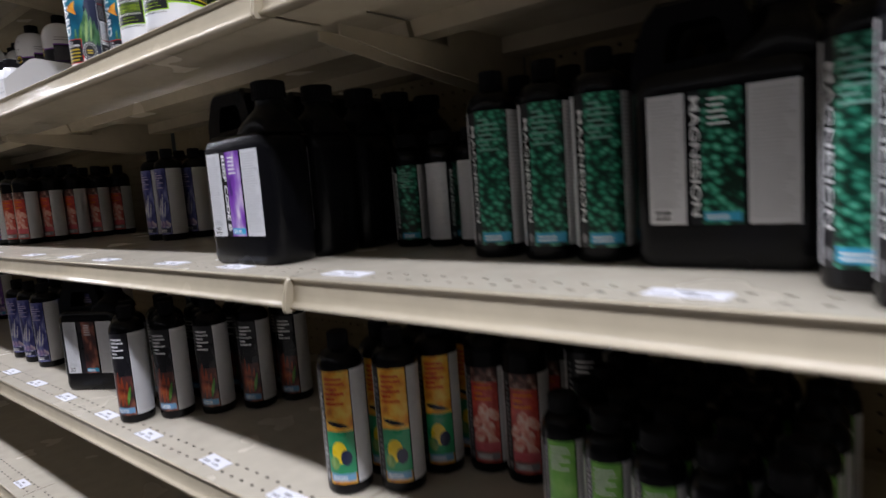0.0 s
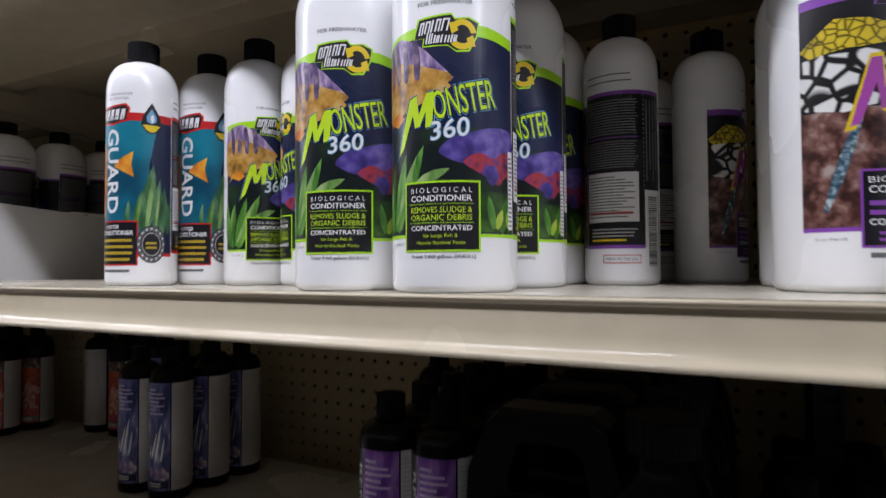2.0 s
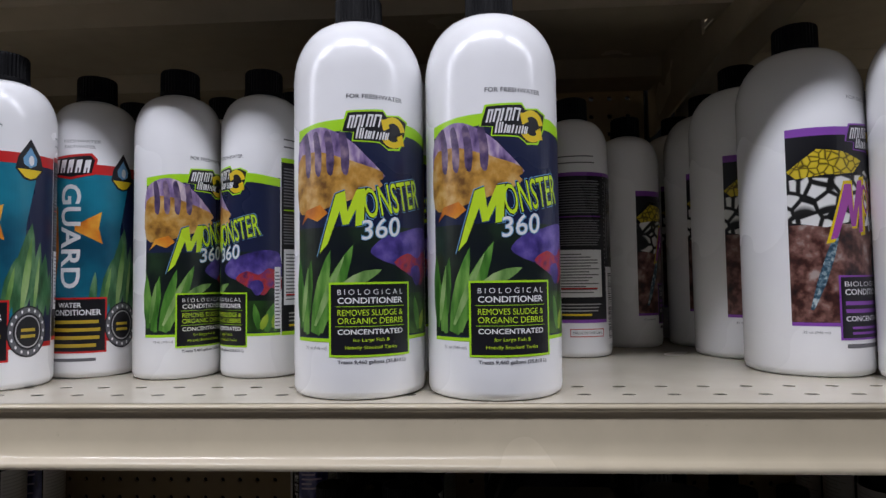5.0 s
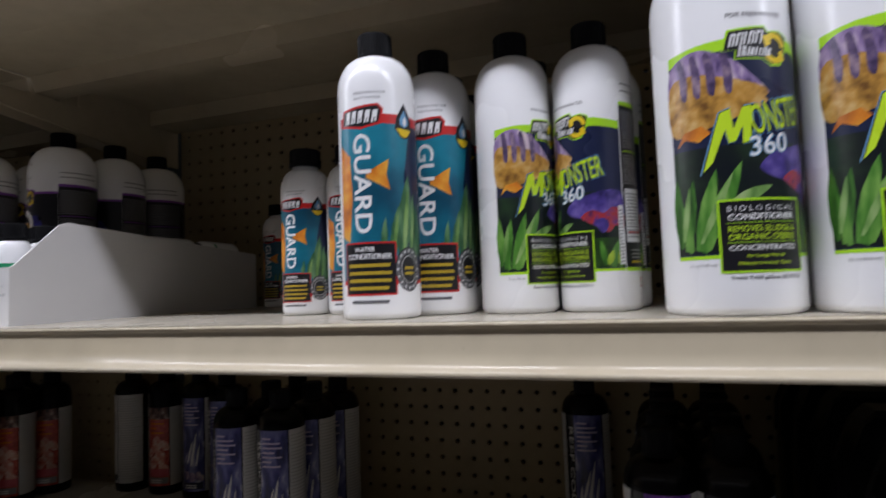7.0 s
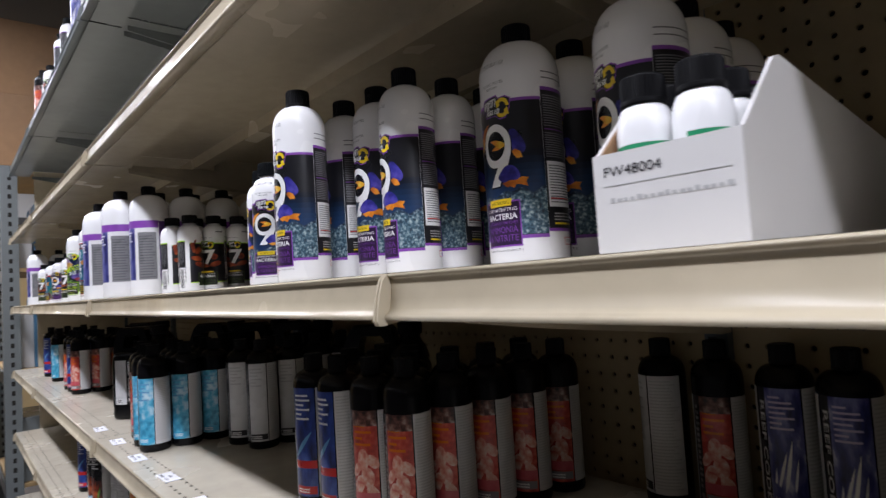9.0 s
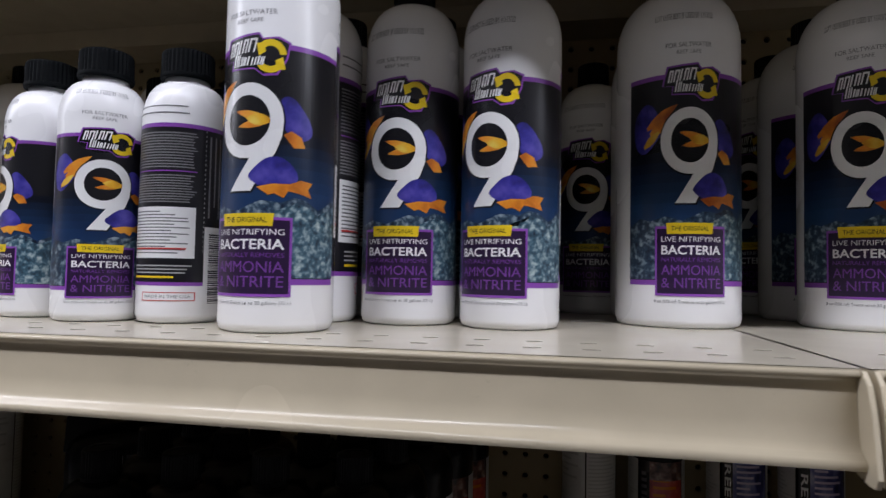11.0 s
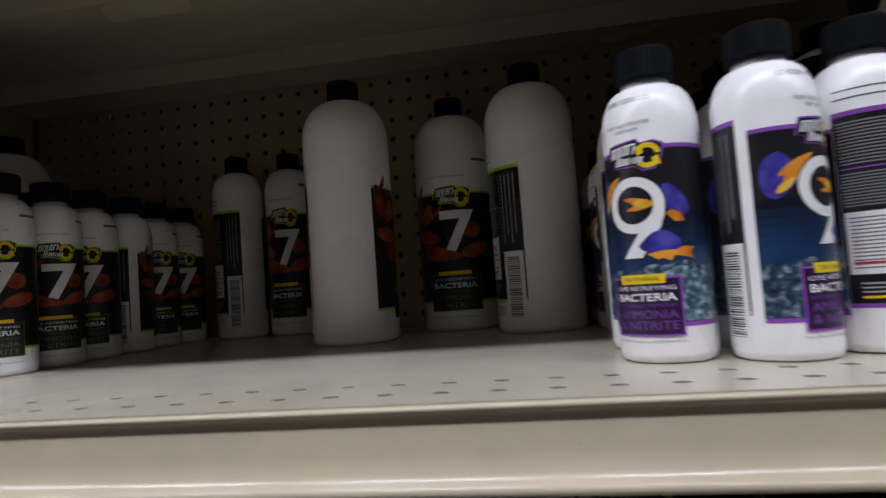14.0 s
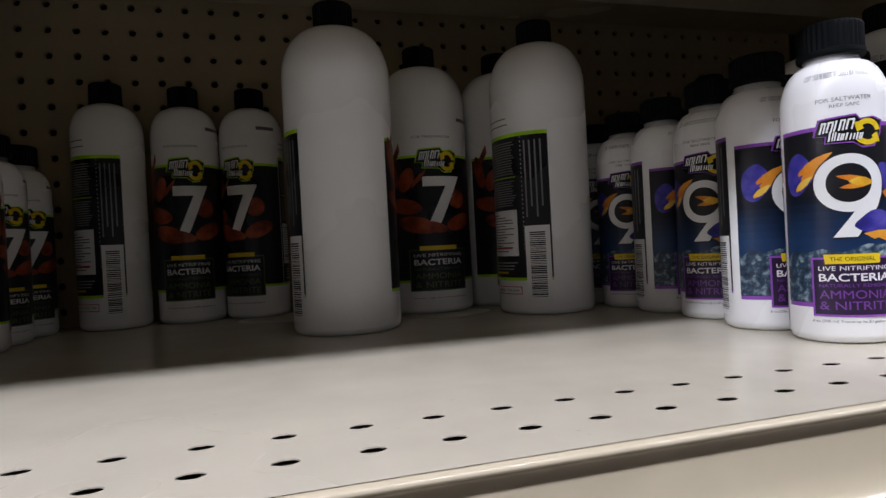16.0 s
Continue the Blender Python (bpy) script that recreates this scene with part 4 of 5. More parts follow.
KINDS = {
    # kind: (size, artwork, body, cap, name, label, category)
    "monster_quart": ("quart", art_monster, "white", "cap", "conditioner_bottle", "large white plastic bottle with lime-trimmed dark aquarium label, black cap", "bottle"),
    "monster_pint": ("pint", art_monster, "white", "cap", "conditioner_bottle", "slim white plastic bottle with lime-trimmed dark aquarium label", "bottle"),
    "honey_quart": ("quart", art_honey, "white", "cap", "conditioner_bottle", "large white plastic bottle with violet-trimmed black and yellow label", "bottle"),
    "honey_pint": ("pint", art_honey, "white", "cap", "conditioner_bottle", "slim white plastic bottle turned to its violet-trimmed back label", "bottle"),
    "guard_pint": ("pint", art_guard, "white", "cap", "water_conditioner_bottle", "slim white plastic bottle with teal label, red band and orange patch", "bottle"),
    "guard_cup": ("cup", art_guard, "white", "cap", "water_conditioner_bottle", "small white plastic bottle with teal label and red band", "bottle"),
    "nine_quart": ("quart", art_nine, "white", "cap", "bacteria_bottle", "large white plastic bottle with violet-trimmed black label numbered 9", "bottle"),
    "nine_pint": ("pint", art_nine, "white", "cap", "bacteria_bottle", "slim white plastic bottle with violet-trimmed black label numbered 9", "bottle"),
    "nine_cup": ("cup", art_nine, "white", "capgrey", "bacteria_bottle", "small white plastic bottle with black label numbered 9, charcoal cap", "bottle"),
    "seven_quart": ("quart", art_seven, "white", "cap", "bacteria_bottle", "large white plastic bottle with lime-trimmed black label numbered 7", "bottle"),
    "seven_pint": ("pint", art_seven, "white", "cap", "bacteria_bottle", "slim white plastic bottle with lime-trimmed black label numbered 7", "bottle"),
    "seven_cup": ("cup", art_seven, "white", "cap", "bacteria_bottle", "small white plastic bottle with lime-trimmed black label numbered 7", "bottle"),
    "violet_quart": ("quart", art_violet_band, "white", "cap", "supplement_bottle", "large white plastic bottle with violet band and grey side panel", "bottle"),
    "vial": ("vial", art_vial, "white", "cap", "algae_treatment_bottle", "tiny white plastic bottle with green stripe and black cap", "bottle"),
    "green_pint": ("flask", art_dark("p_green", "MAGNESION"), "black", "cap", "supplement_bottle", "black plastic bottle with green polyp label and grey text panel", "bottle"),
    "green_cup": ("cup", art_dark("p_green", "MAGNESION"), "black", "cap", "supplement_bottle", "small black plastic bottle with green polyp label", "bottle"),
    "purple_pint": ("flask", art_dark("p_purpic", "REEF CODE"), "black", "cap", "supplement_bottle", "black plastic bottle with purple label and upright white lettering", "bottle"),
    "blue_pint": ("flask", art_dark("p_bluepic", "REEF CODE", foot="i_navy"), "black", "cap", "supplement_bottle", "black plastic bottle with blue and white spiked label", "bottle"),
    "red_pint": ("flask", art_dark("p_redpic", "", "i_orange", "i_gline", 3, .166), "black", "cap", "supplement_bottle", "black plastic bottle with red and orange label", "bottle"),
    "cyan_pint": ("flask", art_dark("p_cyanpic", "", "i_sky", "i_cyan", 3, .166), "black", "cap", "supplement_bottle", "black plastic bottle with bright cyan label", "bottle"),
    "silver_pint": ("flask", art_dark("i_panel", "", "i_panelbar", "i_black", 4), "black", "cap", "supplement_bottle", "black plastic bottle with plain silver-grey label", "bottle"),
    "navy_pint": ("flask", art_dark("p_navypic", "", "i_white", "i_red", 4), "black", "cap", "supplement_bottle", "black plastic bottle with navy label and grey text panel", "bottle"),
    "sun_pint": ("flask", art_dark("p_sunpic", "", "i_red", "i_sky", 4), "black", "cap", "supplement_bottle", "black plastic bottle with orange and yellow flower label", "bottle"),
    "flame_pint": ("flask", art_dark("p_flame", "", "i_white", "i_sky", 4), "black", "cap", "supplement_bottle", "black plastic bottle with dark flame label and grey panel", "bottle"),
    "lime_cup": ("cup", art_dark("p_lime", "", "i_white", "i_green", 4), "black", "cap", "supplement_bottle", "small black plastic bottle with bright lime label", "bottle"),
}
ARTS, FIRST, BODIES = {}, {}, {}
TALLER = {"nine_cup": 1.06, "seven_quart": .86}
WIDER = {"nine_quart": .70, "seven_cup": 1.3, "seven_pint": 1.15, "monster_pint": 1.12, "honey_pint": 1.1, "guard_cup": 1.0}

def bottle(kind, x, y, z, rz=0.0, label="", group=""):
    size, art, body, cap, name, lab, cat = KINDS[kind]
    group = group or kind.split("_")[0] + " bottles on the shelf"
    lab = label or lab
    if kind in FIRST:
        return tagged(copy_thing(FIRST[kind], pose(x, y, z, 0, 0, rz)), lab, cat, group)
    t = thing(name, lab, cat, group, (x, y, z), rz)
    if (size, body) not in BODIES:
        BODIES[size, body] = part("body", body_bm(size), M[body], t, smooth=True).data
        BODIES[size, body].name = "bottle_body"
    else:
        new("body", BODIES[size, body]).parent = t
    if (size, cap) not in BODIES:
        BODIES[size, cap] = part("cap", cap_bm(size), M[cap], t, "ribbed black screw cap").data
    else:
        tagged(new("cap", BODIES[size, cap]), "ribbed black screw cap").parent = t
    R, hs, hn = SIZES[size][:3]
    key = kind if body == "black" else kind.split("_")[0]
    if key not in ARTS:
        ARTS[key] = art()
    me = ARTS[key].mesh("label", skin(size), R / .0405 * WIDER.get(kind, 1.0), (.204 if size == "flask" else hn) / .226 * TALLER.get(kind, 1.0), step=.0026 * R / .0405)
    tagged(new("label", me), "printed wrap-round label").parent = t
    FIRST[kind] = t
    return t


def column(kind, x, y, n, pitch, z, rz=0.0, jitter=6.0, seed=0, dx=0.0):
    """A file of bottles one behind the other."""
    rnd = random.Random(seed + int(abs(x) * 1000))
    for k in range(n):
        if y + k * pitch > DEPTH - .006 - SIZES[KINDS[kind][0]][0]:
            break
        bottle(kind, x + dx * k + rnd.uniform(-.003, .003), y + k * pitch, z, rz + rnd.uniform(-jitter, jitter) * (k > 0))

# ---------------------------------------------------------------- white bottles, first bay
bottle("monster_quart", -.3315, .0430, ZA, 20)
bottle("monster_quart", -.2480, .0395, ZA, 13.5)
column("monster_quart", -.327, .134, 2, .083, ZA, 8)
column("monster_quart", -.243, .128, 3, .083, ZA, 12)
bottle("monster_pint", -.4800, .1025, ZA, 62)
bottle("monster_pint", -.4175, .1080, ZA, -40)
column("monster_pint", -.478, .172, 3, .063, ZA, 20, 30)
column("monster_pint", -.413, .164, 3, .063, ZA, -20, 30)
bottle("guard_pint", -.5800, .0565, ZA, 30)
bottle("guard_pint", -.5500, .1100, ZA, 31)
column("guard_pint", -.560, .178, 3, .063, ZA, 12, 12)
bottle("guard_cup", -.706, .150, ZA, 22)
bottle("guard_cup", -.655, .152, ZA, 30)
column("guard_cup", -.905, .44, 1, .05, ZA, 20)
column("guard_cup", -.955, .46, 1, .05, ZA, 20)
bottle("honey_pint", -.1725, .2050, ZA, -130)
bottle("honey_pint", -.1084, .2757, ZA, 57.7)
bottle("honey_pint", -.1690, .330, ZA, -100)
bottle("honey_quart", -.0240, .1140, ZA, 12)
column("honey_quart", -.028, .198, 3, .083, ZA, 10, 10)
bottle("honey_quart", .0405, .0640, ZA, 14)
bottle("honey_quart", .112, .118, ZA, -52)
column("honey_quart", .116, .203, 2, .083, ZA, -30, 10)

# ---------------------------------------------------------------- white display tray with small bottles
def tray(x0, y0, z, w, d, rz):
    t = thing("display_tray", "open white cardboard display tray full of small bottles", "box", "", (x0, y0, z), rz)
    c, cs, sn = .0022, math.cos(radians(rz)), math.sin(radians(rz))
    def at(u, v):
        return x0 + u * cs - v * sn, y0 + u * sn + v * cs
    side = [(0, 0), (d, 0), (d, .086), (.066, .106), (.056, .103), (.004, .058), (0, .057)]
    for n, a in (("side_panel", 0), ("side_panel", w - c)):
        part(n, extrude_profile(side, a, a + c), M["card"], t)
    part("front_panel", box_bm(c, w - c, 0, c, 0, .057), M["card"], t, "low white front panel with printed lines")
    part("back_panel", box_bm(c, w - c, d - c, d, 0, .086), M["card"], t)
    part("floor_panel", box_bm(c, w - c, c, d - c, 0, .002), M["kraft"], t)
    part("inner_flap", extrude_profile([(.006, .059), (.055, .1025), (.059, .101), (.059, .002), (.006, .002)], .0025, .0036), M["kraft"], t, "brown inside of the cardboard flap")
    bm = bmesh.new()
    add_box(bm, .006, w - .006, -.0003, 0, .0385, .0388)
    for k in range(17):
        add_box(bm, .010 + .0040 * k, .0122 + .0040 * k + .0008 * (k % 3 == 1), -.0003, 0, .0290, .0310 + .0008 * (k % 4 == 0))
    part("print", bm, M["i_grey"], t, "faint grey printed lines")
    code = Art().text("FW48004", .024, .0465, .034, .0056, "i_black")
    me = code.mesh("stock_number", lambda v: 50.0, 1, 1, step=1.0)
    for v in me.vertices:
        v.co.y += 50.0 - .0003
    new("stock_number", me).parent = t
    for k in range(2):
        for j in (0, 1):
            bottle("vial", *at(.0200 + .0338 * j, .0275 + .036 * k), z + .0022, 25 + 40 * j + 30 * k)
    for y in (.186, .292, .394):
        for j in (0, 1):
            for layer in (0, 1, 2):
                copy_thing(FIRST["vial"], pose(*at(.0200 + .0338 * j, y), z + .0192 + .034 * layer, 90, 0, rz))
    return t
tray(-1.046, .027, ZA, .0825, .42, 4)

# ---------------------------------------------------------------- white bottles, second bay
column("nine_quart", -1.1240, .2130, 3, .083, ZA, -26, 25)
column("nine_quart", -1.2460, .1930, 4, .083, ZA, 0, 15)
bottle("nine_pint", -1.4800, .0620, ZA, -9)
column("nine_pint", -1.492, .130, 5, .063, ZA, -50, 40)
column("nine_pint", -1.4225, .1365, 5, .063, ZA, -6, 8)
column("nine_pint", -1.3600, .1290, 5, .063, ZA, -24, 8)
bottle("nine_pint", -1.298, .315, ZA, -15)
bottle("nine_cup", -1.6600, .0935, ZA, -38)
bottle("nine_cup", -1.6071, .0794, ZA, 41)
bottle("nine_cup", -1.5564, .0881, ZA, -161)
bottle("nine_cup", -1.6576, .1465, ZA, 2)
bottle("nine_cup", -1.6480, .2010, ZA, -55)
bottle("nine_cup", -1.6500, .2520, ZA, 18)
bottle("nine_cup", -1.6511, .3030, ZA, -36)
bottle("nine_cup", -1.6530, .3540, ZA, -20)
column("nine_cup", -1.600, .136, 6, .052, ZA, 10, 60)
column("nine_cup", -1.5485, .145, 6, .052, ZA, -90, 60)
bottle("seven_quart", -1.897, .306, ZA, 117, "large white plastic bottle turned with its blank side outwards")
bottle("seven_quart", -1.7240, .3200, ZA, 153, "large white plastic bottle turned to its black back label")
bottle("seven_quart", -1.8080, .3975, ZA, 0)
bottle("seven_quart", -1.7250, .4080, ZA, 5)
bottle("seven_pint", -2.0920, .4640, ZA, 170, "slim white plastic bottle turned to its black back label")
bottle("seven_pint", -2.0269, .4740, ZA, 2)
bottle("seven_pint", -1.9655, .4760, ZA, -31)
for k, rz in enumerate((160, 30, 45, 20, 150, 38, 28)):
    bottle("seven_cup", -2.160 - .002 * (k % 2), .140 + .051 * k, ZA, rz)
    bottle("seven_cup", -2.214 - .002 * (k % 2), .120 + .051 * k, ZA, rz + 40 * (k % 3))
column("violet_quart", -2.300, .095, 4, .083, ZA, 30, 10)
column("violet_quart", -2.385, .055, 5, .083, ZA, 35, 10)
column("violet_quart", -2.600, .050, 5, .083, ZA, 38, 10)
column("guard_pint", -2.79, .06, 3, .063, ZA, 40, 20)
column("monster_pint", -3.02, .06, 3, .063, ZA, 40, 20)
column("seven_cup", -3.20, .06, 4, .052, ZA, 40, 20)

column("nine_cup", -3.42, .06, 4, .052, ZA, 40, 20)
column("guard_cup", -3.60, .06, 4, .052, ZA, 40, 20)
column("seven_cup", -3.85, .06, 3, .052, ZA, 40, 20)
column("violet_quart", -4.10, .06, 2, .083, ZA, 40, 10)

# ---------------------------------------------------------------- black jugs
def jug(x, y, z, rz, kind, pic, word, label):
    key = "jug_" + kind
    if key in FIRST:
        return tagged(copy_thing(FIRST[key], pose(x, y, z, 0, 0, rz)), label)
    t = thing("supplement_jug", label, "jug", kind + " jugs on the shelf", (x, y, z), rz)
    W2, D2, H = .080, .039, .172
    bm = bmesh.new()
    rows = [(.88, .0), (.97, .004), (1, .014), (.985, .030), (1, .036), (1, .150), (.99, .160), (.93, .171), (.80, .178)]
    rings = []
    for s, h in rows:
        ring = []
        for q in range(4):
            cx, cy = (W2 - .022) * (1, -1, -1, 1)[q], (D2 - .022) * (1, 1, -1, -1)[q]
            for m in range(6):
                a = math.pi / 2 * (q + m / 5)
                ring.append(bm.verts.new(((cx + .022 * math.cos(a)) * s, (cy + .022 * math.sin(a)) * s, h)))
        rings.append(ring)
    for lo, hi in zip(rings, rings[1:]):
        for k in range(len(lo)):
            j = (k + 1) % len(lo)
            bm.faces.new((lo[k], lo[j], hi[j], hi[k]))
    bm.faces.new(rings[0][::-1])
    bm.faces.new(rings[-1])
    part("body", bm, M["black"], t, smooth=True)
    # sloping shoulder up to the neck
    bm = lathe([(.052, .174), (.044, .184), (.030, .198), (.022, .206), (.019, .212), (.019, .220)], 32)
    bmesh.ops.translate(bm, verts=bm.verts[:], vec=(.046, 0, 0))
    for v in bm.verts:
        v.co.y = max(-.033, min(.033, v.co.y))
        if v.co.x > .070:
            v.co.x = .070 + (v.co.x - .070) * .25
    part("neck", bm, M["black"], t, smooth=True)
    bm = lathe([(.021, .219), (.0225, .220), (.0225, .240), (.021, .242), (0, .242)], 60, ((1, 2), .0008))
    bmesh.ops.translate(bm, verts=bm.verts[:], vec=(.046, 0, 0))
    part("cap", bm, M["cap"], t, "broad ribbed black cap")
    outer = [(-.0790, .160), (-.0770, .196), (-.0640, .232), (-.0560, .240), (.0060, .240), (.0160, .232), (.0240, .204), (.0300, .174)]
    inner = [(-.0500, .184), (-.0490, .198), (-.0440, .214), (-.0390, .218), (-.0060, .218), (.0000, .212), (.0040, .198), (.0050, .186)]
    bm = bmesh.new()
    loops = []
    for y, fo in ((-.019, .0045), (-.0145, 0), (.0145, 0), (.019, .0045)):
        loops.append([[bm.verts.new((x - fo * (.5 if x < 0 else -.0), y, z - (fo if z > .2 else 0))) for x, z in outer], [bm.verts.new((x, y, z + (.001 if fo else 0))) for x, z in inner]])
    for (o0, i0), (o1, i1) in zip(loops, loops[1:]):
        for k in range(7):
            bm.faces.new((o0[k], o0[k + 1], o1[k + 1], o1[k]))
            bm.faces.new((i0[k + 1], i0[k], i1[k], i1[k + 1]))
        bm.faces.new((i0[0], i0[7], i1[7], i1[0]))
        bm.faces.new((o0[7], o0[0], o1[0], o1[7]))
    for o, n in (loops[0], loops[-1]):
        for k in range(7):
            bm.faces.new((o[k], o[k + 1], n[k + 1], n[k]))
        bm.faces.new((o[7], o[0], n[0], n[7]))
    bmesh.ops.recalc_face_normals(bm, faces=bm.faces[:])
    part("handle", bm, M["black"], t)
    left, mid, right = Art(), Art(), Art()
    left.rect(-.060, .040, -.027, .155, "i_panel").bars(-.057, -.030, .056, .152, 30, "i_panelbar", .36, .3, 3).barcode(-.056, -.040, .0415, .0535)
    mid.rect(-.0235, .040, .0195, .155, pic).rect(-.0235, .040, -.0135, .155, "i_black")
    if word:
        mid.text(word, -.0185, .099, .104, .0078, "i_white", -90, .03)
    mid.bars(-.008, .016, .125, .151, 5, "i_white", .4, .5, 5).rect(-.012, .043, .018, .051, "i_cyan").bars(-.010, .016, .0445, .0495, 2, "i_white", .5, .3, 2)
    right.rect(.0235, .040, .062, .155, "i_panel").bars(.0265, .059, .046, .152, 32, "i_panelbar", .36, .3, 4)
    for name, art, lab in (("text_panel", left, "pale panel of small print with a bar code"), ("picture_panel", mid, "upright lettering beside a coloured picture"), ("text_panel", right, "pale panel of small print")):
        me = art.mesh(name, lambda v: 50.0, 1, 1, step=1.0)
        for v in me.vertices:
            v.co.y = v.co.y + 50.0 - D2 - .0002
        tagged(new(name, me), lab).parent = t
    FIRST[key] = t
    return t
for k in range(5):
    jug(-.174, .088 + .082 * k, ZB, 0, "purple", "p_purpic", "REEF CODE B", "glossy black plastic jug with handle and purple front label")
for k in range(3):
    jug(.420, .178 + .082 * k, ZB, 0, "green", "p_green", "MAGNESION", "glossy black plastic jug with green polyp label")
jug(-.884, .12, ZC, 28, "flame", "p_flame", "", "black plastic jug with handle and orange flame label")
for x, y in ((-1.78, .370), (-2.29, .345), (-2.17, .400), (-2.46, .300), (-2.62, .150), (-2.94, .24)):
    jug(x, y, ZB, 40, "purple", "p_purpic", "REEF CODE B", "glossy black plastic jug turned sideways on the shelf")

# ---------------------------------------------------------------- black bottles, second shelf
column("purple_pint", -.384, .176, 5, .0615, ZB, 6, 8, dx=.002)
column("purple_pint", -.330, .178, 5, .0615, ZB, 6, 8, dx=.002)
column("blue_pint", -.845, .303, 3, .063, ZB, 10, 8, dx=.006)
column("blue_pint", -.914, .303, 3, .063, ZB, 8, 8, dx=.006)
column("blue_pint", -.477, .455, 1, .063, ZB, 8)
column("blue_pint", -1.065, .462, 1, .063, ZB, 10, 8)
column("blue_pint", -1.132, .478, 1, .063, ZB, 10, 8)
bottle("silver_pint", -1.290, .485, ZB, -50)
bottle("red_pint", -1.215, .487, ZB, 10)
column("red_pint", -1.474, .192, 6, .0612, ZB, 25, 10, dx=.010)
column("red_pint", -1.537, .180, 6, .0612, ZB, 25, 10, dx=.010)
column("navy_pint", -1.600, .166, 3, .063, ZB, 4, 8)
column("navy_pint", -1.666, .160, 3, .063, ZB, 22, 8)
column("silver_pint", -2.045, .235, 4, .063, ZB, 45, 8)
column("silver_pint", -2.110, .220, 4, .063, ZB, 45, 8)
column("cyan_pint", -2.215, .072, 3, .063, ZB, 35, 8)
column("cyan_pint", -2.280, .075, 3, .063, ZB, 35, 8)
column("red_pint", -2.370, .090, 5, .063, ZB, 35, 8)
column("red_pint", -3.30, .10, 4, .063, ZB, 35, 8)
column("navy_pint", -3.38, .10, 4, .063, ZB, 35, 8)
column("red_pint", -3.46, .10, 4, .063, ZB, 35, 8)
column("cyan_pint", -3.80, .10, 3, .063, ZB, 35, 8)
column("navy_pint", -4.05, .10, 3, .063, ZB, 35, 8)
for k, (x, y) in enumerate(((-.045, .262), (.012, .270), (.066, .275), (-.047, .314), (.012, .322), (.066, .327), (-.046, .366), (.014, .374))):
    bottle("green_cup", x, y, ZB, (30, 110, -75, 20, 60, 10, 40, 0)[k])
for k, x in enumerate((.160, .232, .298)):
    column("green_pint", x, .192 - .004 * k, 5, .063, ZB, 22, 6)
bottle("green_pint", .530, .095, ZB, -8)
bottle("green_pint", .565, .040, ZB, -12)
column("green_pint", .535, .160, 4, .063, ZB, -5, 10)

# ---------------------------------------------------------------- black bottles, third shelf
column("sun_pint", -.052, .098, 5, .066, ZC, 28, 6, dx=.012)
column("sun_pint", .014, .140, 4, .066, ZC, 28, 6, dx=.012)
column("red_pint", .084, .245, 3, .063, ZC, 20, 10)
column("red_pint", .148, .245, 3, .063, ZC, 20, 10)
column("flame_pint", .212, .300, 3, .063, ZC, 20, 10)
for k, (x, y) in enumerate(((-.600, .060), (-.548, .112), (-.492, .165), (-.440, .222), (-.408, .285))):
    bottle("flame_pint", x, y, ZC, 24)
    bottle("flame_pint", x - .060, y + .030, ZC, 20)
    if y < .2:
        bottle("flame_pint", x - .055, y + .095, ZC, 10)
column("lime_cup", .255, .150, 5, .052, ZC, 15, 10)
column("lime_cup", .312, .128, 6, .052, ZC, 15, 10)
column("lime_cup", .368, .110, 6, .052, ZC, 15, 10)
column("lime_cup", .424, .100, 6, .052, ZC, 15, 10)
column("lime_cup", .480, .090, 6, .052, ZC, 15, 10)
for x in (-1.22, -1.32, -1.42):
    column("blue_pint", x, .12, 4, .063, ZC, 25, 10)
for x, kind in ((-2.20, "purple_pint"), (-2.27, "purple_pint"), (-2.46, "sun_pint"), (-2.60, "silver_pint"), (-2.67, "silver_pint"), (-2.95, "flame_pint"), (-3.02, "flame_pint"), (-3.2, "navy_pint")):
    column(kind, x, .10, 4, .063, ZC, 30, 8)

# ---------------------------------------------------------------- goods on the grey top shelf
column("monster_pint", -2.44, .045, 3, .063, ZU, 70)
column("blue_pint", -2.72, .045, 3, .063, ZU, 30)
column("nine_cup", -2.93, .040, 3, .063, ZU, 160)
column("nine_cup", -3.06, .040, 3, .063, ZU, 160)
column("seven_cup", -3.38, .045, 3, .063, ZU, 60)
column("red_pint", -3.60, .045, 3, .063, ZU, 30)

# ---------------------------------------------------------------- price tags lying on the decks
tag_first = []
def price_tag(x, y, z, rz=0.0):
    if tag_first:
        copy_thing(tag_first[0], pose(x, y, z, 0, 0, rz))
        return
    t = thing("price_tag", "small white paper price tag lying on the shelf edge", "tag", "shelf price tags", (x, y, z), rz)
    part("paper", box_bm(-.030, .030, -.013, .013, .0002, .0012, bevel=.0003), M["paper"], t)
    bm = bmesh.new()
    add_box(bm, -.008, .006, .001, .006, .0012, .0014)
    for k in range(7):
        add_box(bm, -.024 + .0026 * k, -.0228 + .0026 * k, -.009, -.003, .0012, .0014)
    add_box(bm, .000, .022, -.008, -.0065, .0012, .0014)
    add_box(bm, .000, .018, -.005, -.0035, .0012, .0014)
    part("print", bm, M["i_gline"], t)
    tag_first.append(t)
rnd = random.Random(4)
for x in (-2.55, -2.36, -2.17, -1.98, -1.80, -1.62, -1.44, -1.22, -.945, -.745, -.562, -.335, -.165, .060, .425):
    price_tag(x, .030 + rnd.uniform(-.004, .004), ZB, rnd.uniform(-4, 4))
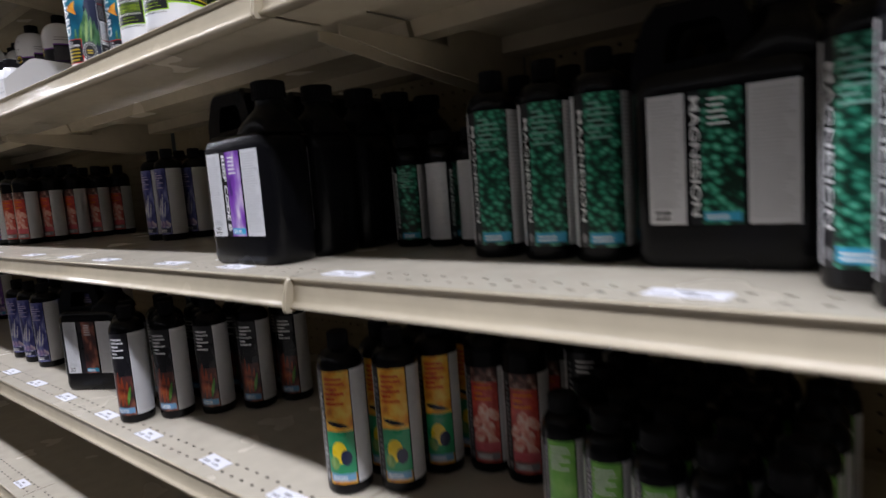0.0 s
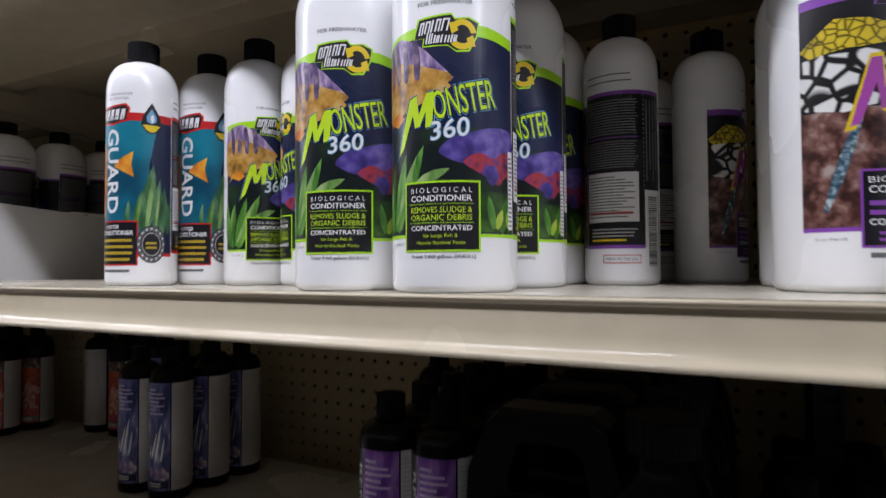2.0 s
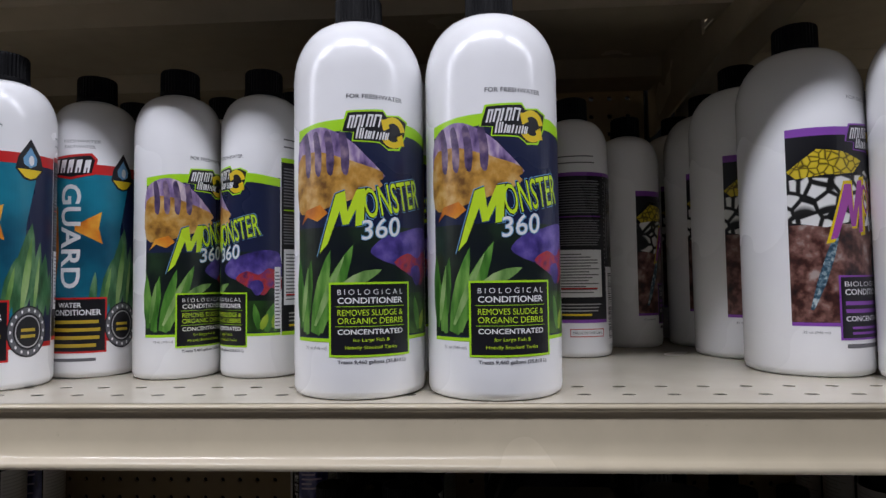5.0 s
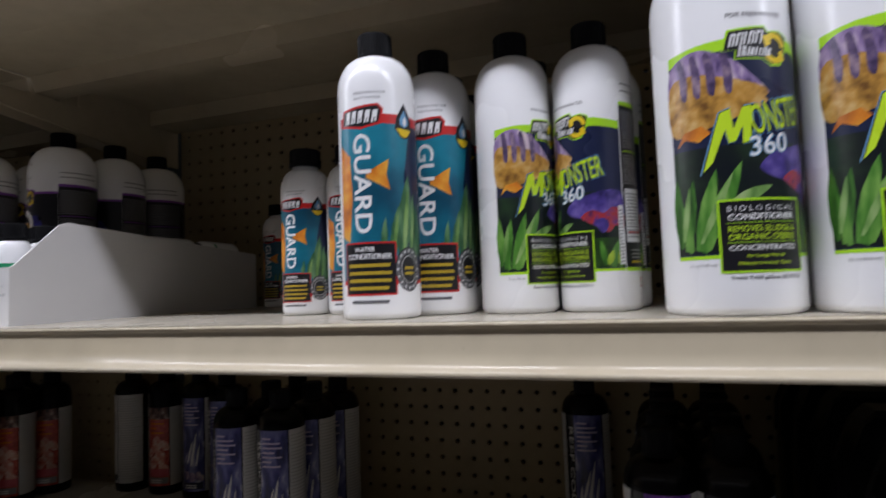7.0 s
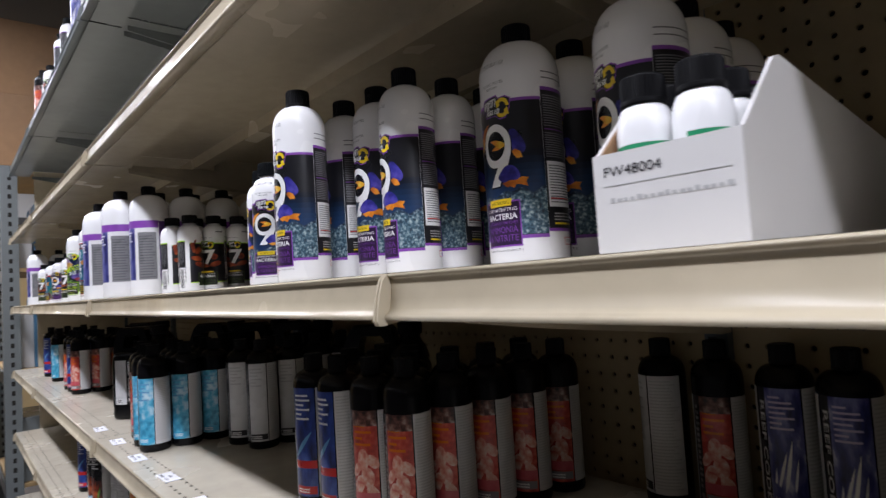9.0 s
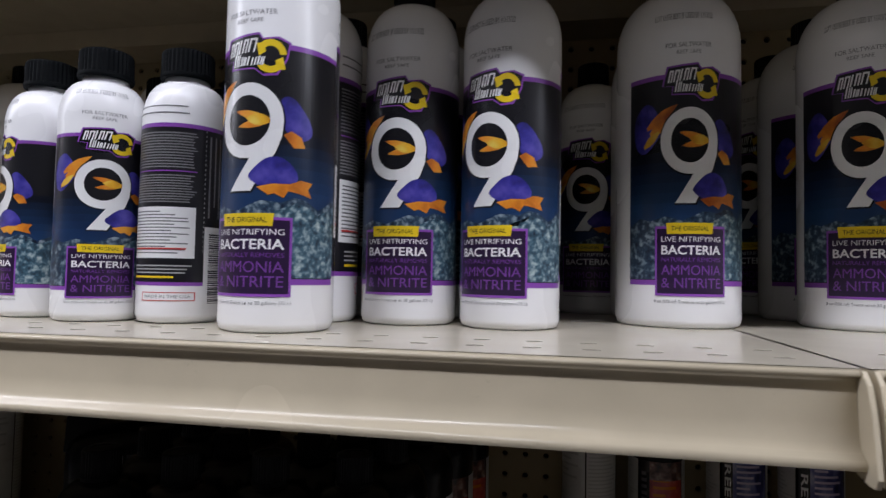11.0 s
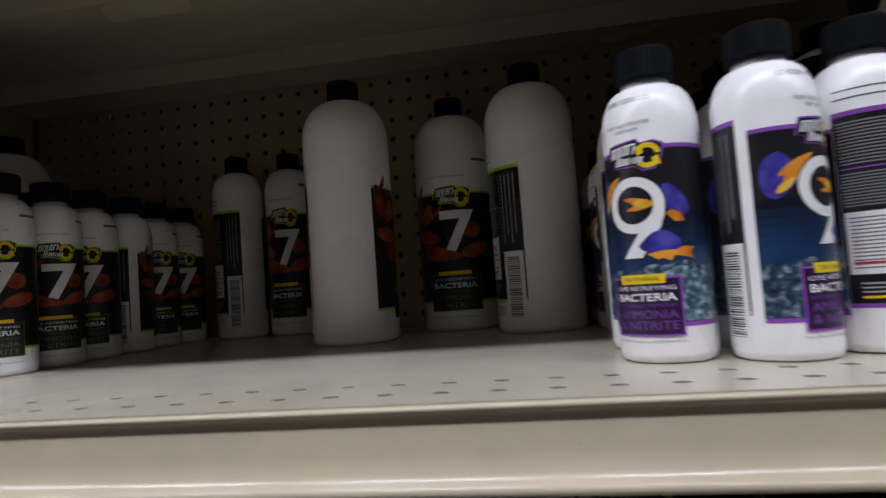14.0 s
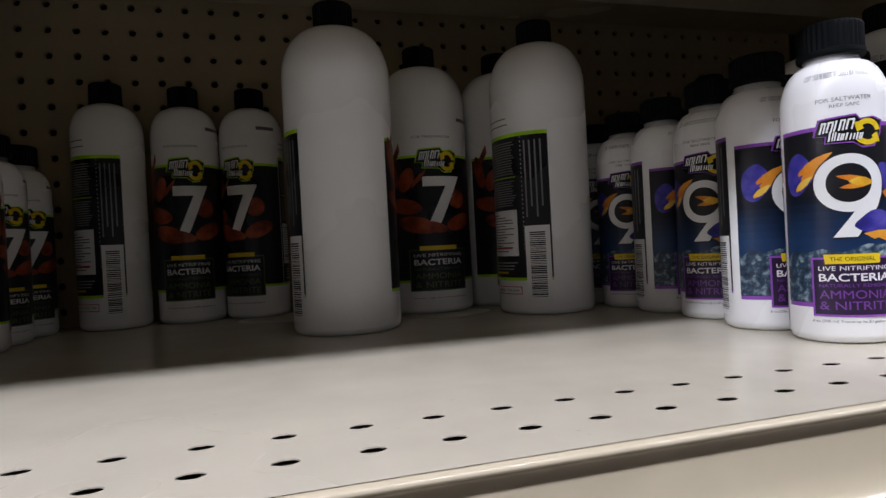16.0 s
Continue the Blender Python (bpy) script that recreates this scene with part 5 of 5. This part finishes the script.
for x in (-2.5, -2.2, -1.6, -1.253, -1.065, -.878, -.673, -.494, -.287, -.10, .12):
    price_tag(x, .032 + rnd.uniform(-.004, .004), ZC, rnd.uniform(-4, 4))
for x in (-1.3, -1.1, -.8, -.5):
    price_tag(x, .030, ZD, rnd.uniform(-4, 4))

# ---------------------------------------------------------------- store rack past the end of the shelving
tagged(part("trim_wall_panel", box_bm(-9, -8.985, -5, 3, 0, 2.22), M["tan"]), kind="structure")
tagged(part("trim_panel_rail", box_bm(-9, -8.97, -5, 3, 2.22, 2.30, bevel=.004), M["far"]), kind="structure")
t = thing("storage_rack", "open store rack of slotted grey posts and wooden shelves", "rack", "", (-5.20, .22, 0))
for x in (-.42, .42):
    for y in (-.25, .35):
        sx, sy = (1 if x > 0 else -1), (1 if y > 0 else -1)
        bm = bmesh.new()
        add_box(bm, min(x, x - sx * .06), max(x, x - sx * .06), y - .0025, y + .0025, 0, 2.06)
        add_box(bm, x - .0025, x + .0025, min(y + sy * .0025, y - sy * .075), max(y + sy * .0025, y - sy * .075), 0, 2.06)
        part("post", bm, M["grey"], t)
        # solid blocks on the post, their near-black colour standing in for shade in slots
        bm = bmesh.new()
        for k in range(40):
            add_box(bm, x - .0032, x + .0032, y - sy * .046, y - sy * .030, .03 + .05 * k, .055 + .05 * k)
        part("slot_row", bm, M["shade"], t, "row of near-black blocks painted in as shaded slots")
for z in (.34, .94, 1.484, 2.04):
    part("shelf_board", box_bm(-.41, .41, -.24, .34, z, z + .022, bevel=.003), M["wood"], t)
    for y in (-.248, .342):
        part("beam", box_bm(-.415, .415, y - .004, y + .004, z - .05, z + .012), M["grey"], t)
def carton(x, y, z, w, d, h, m, label):
    t = thing("carton", label, "box", "", (x, y, z))
    part("body", box_bm(-w / 2, w / 2, -d / 2, d / 2, 0, h - .002, bevel=.004), M[m], t)
    part("flap", box_bm(-w / 2 + .004, -.001, -d / 2 + .004, d / 2 - .004, h - .0018, h), M[m], t)
    part("flap", box_bm(.001, w / 2 - .004, -d / 2 + .004, d / 2 - .004, h - .0018, h), M[m], t)
    part("tape", box_bm(-.024, .024, -d / 2 - .0004, d / 2 + .0004, h - .06, h + .0005), M["paper"], t, "strip of pale packing tape")
carton(-5.16, .20, 2.062, .74, .56, .40, "kraft", "large brown cardboard carton on the storage rack")
carton(-5.16, .19, 2.462, .72, .54, .42, "kraft", "brown cardboard carton stacked on another carton")
carton(-5.02, .30, 1.506, .36, .36, .36, "bluebin", "blue printed carton on a wooden shelf")
carton(-5.02, .06, 1.506, .34, .10, .24, "card", "narrow white carton on a wooden shelf")
carton(-5.02, .30, .962, .38, .38, .38, "bluebin", "blue printed carton on a wooden shelf")
carton(-5.02, .06, .962, .34, .10, .30, "card", "narrow white carton on a wooden shelf")
carton(-5.02, .24, .362, .40, .42, .34, "grey", "dark grey carton on a low wooden shelf")
t = thing("tall_carton", "tall grey carton with black bands standing on the floor", "box", "", (-4.98, -.31, 0))
part("body", box_bm(-.20, .20, -.22, .22, 0, 1.09, bevel=.005), M["grey"], t)
for z, h in ((.92, .10), (1.04, .052)):
    part("band", box_bm(-.202, .202, -.222, .222, z, z + h, bevel=.002), M["black"], t, "glossy black printed band")
part("print", box_bm(.2005, .2015, .02, .14, .30, .52), M["redbin"], t, "small faded red print")
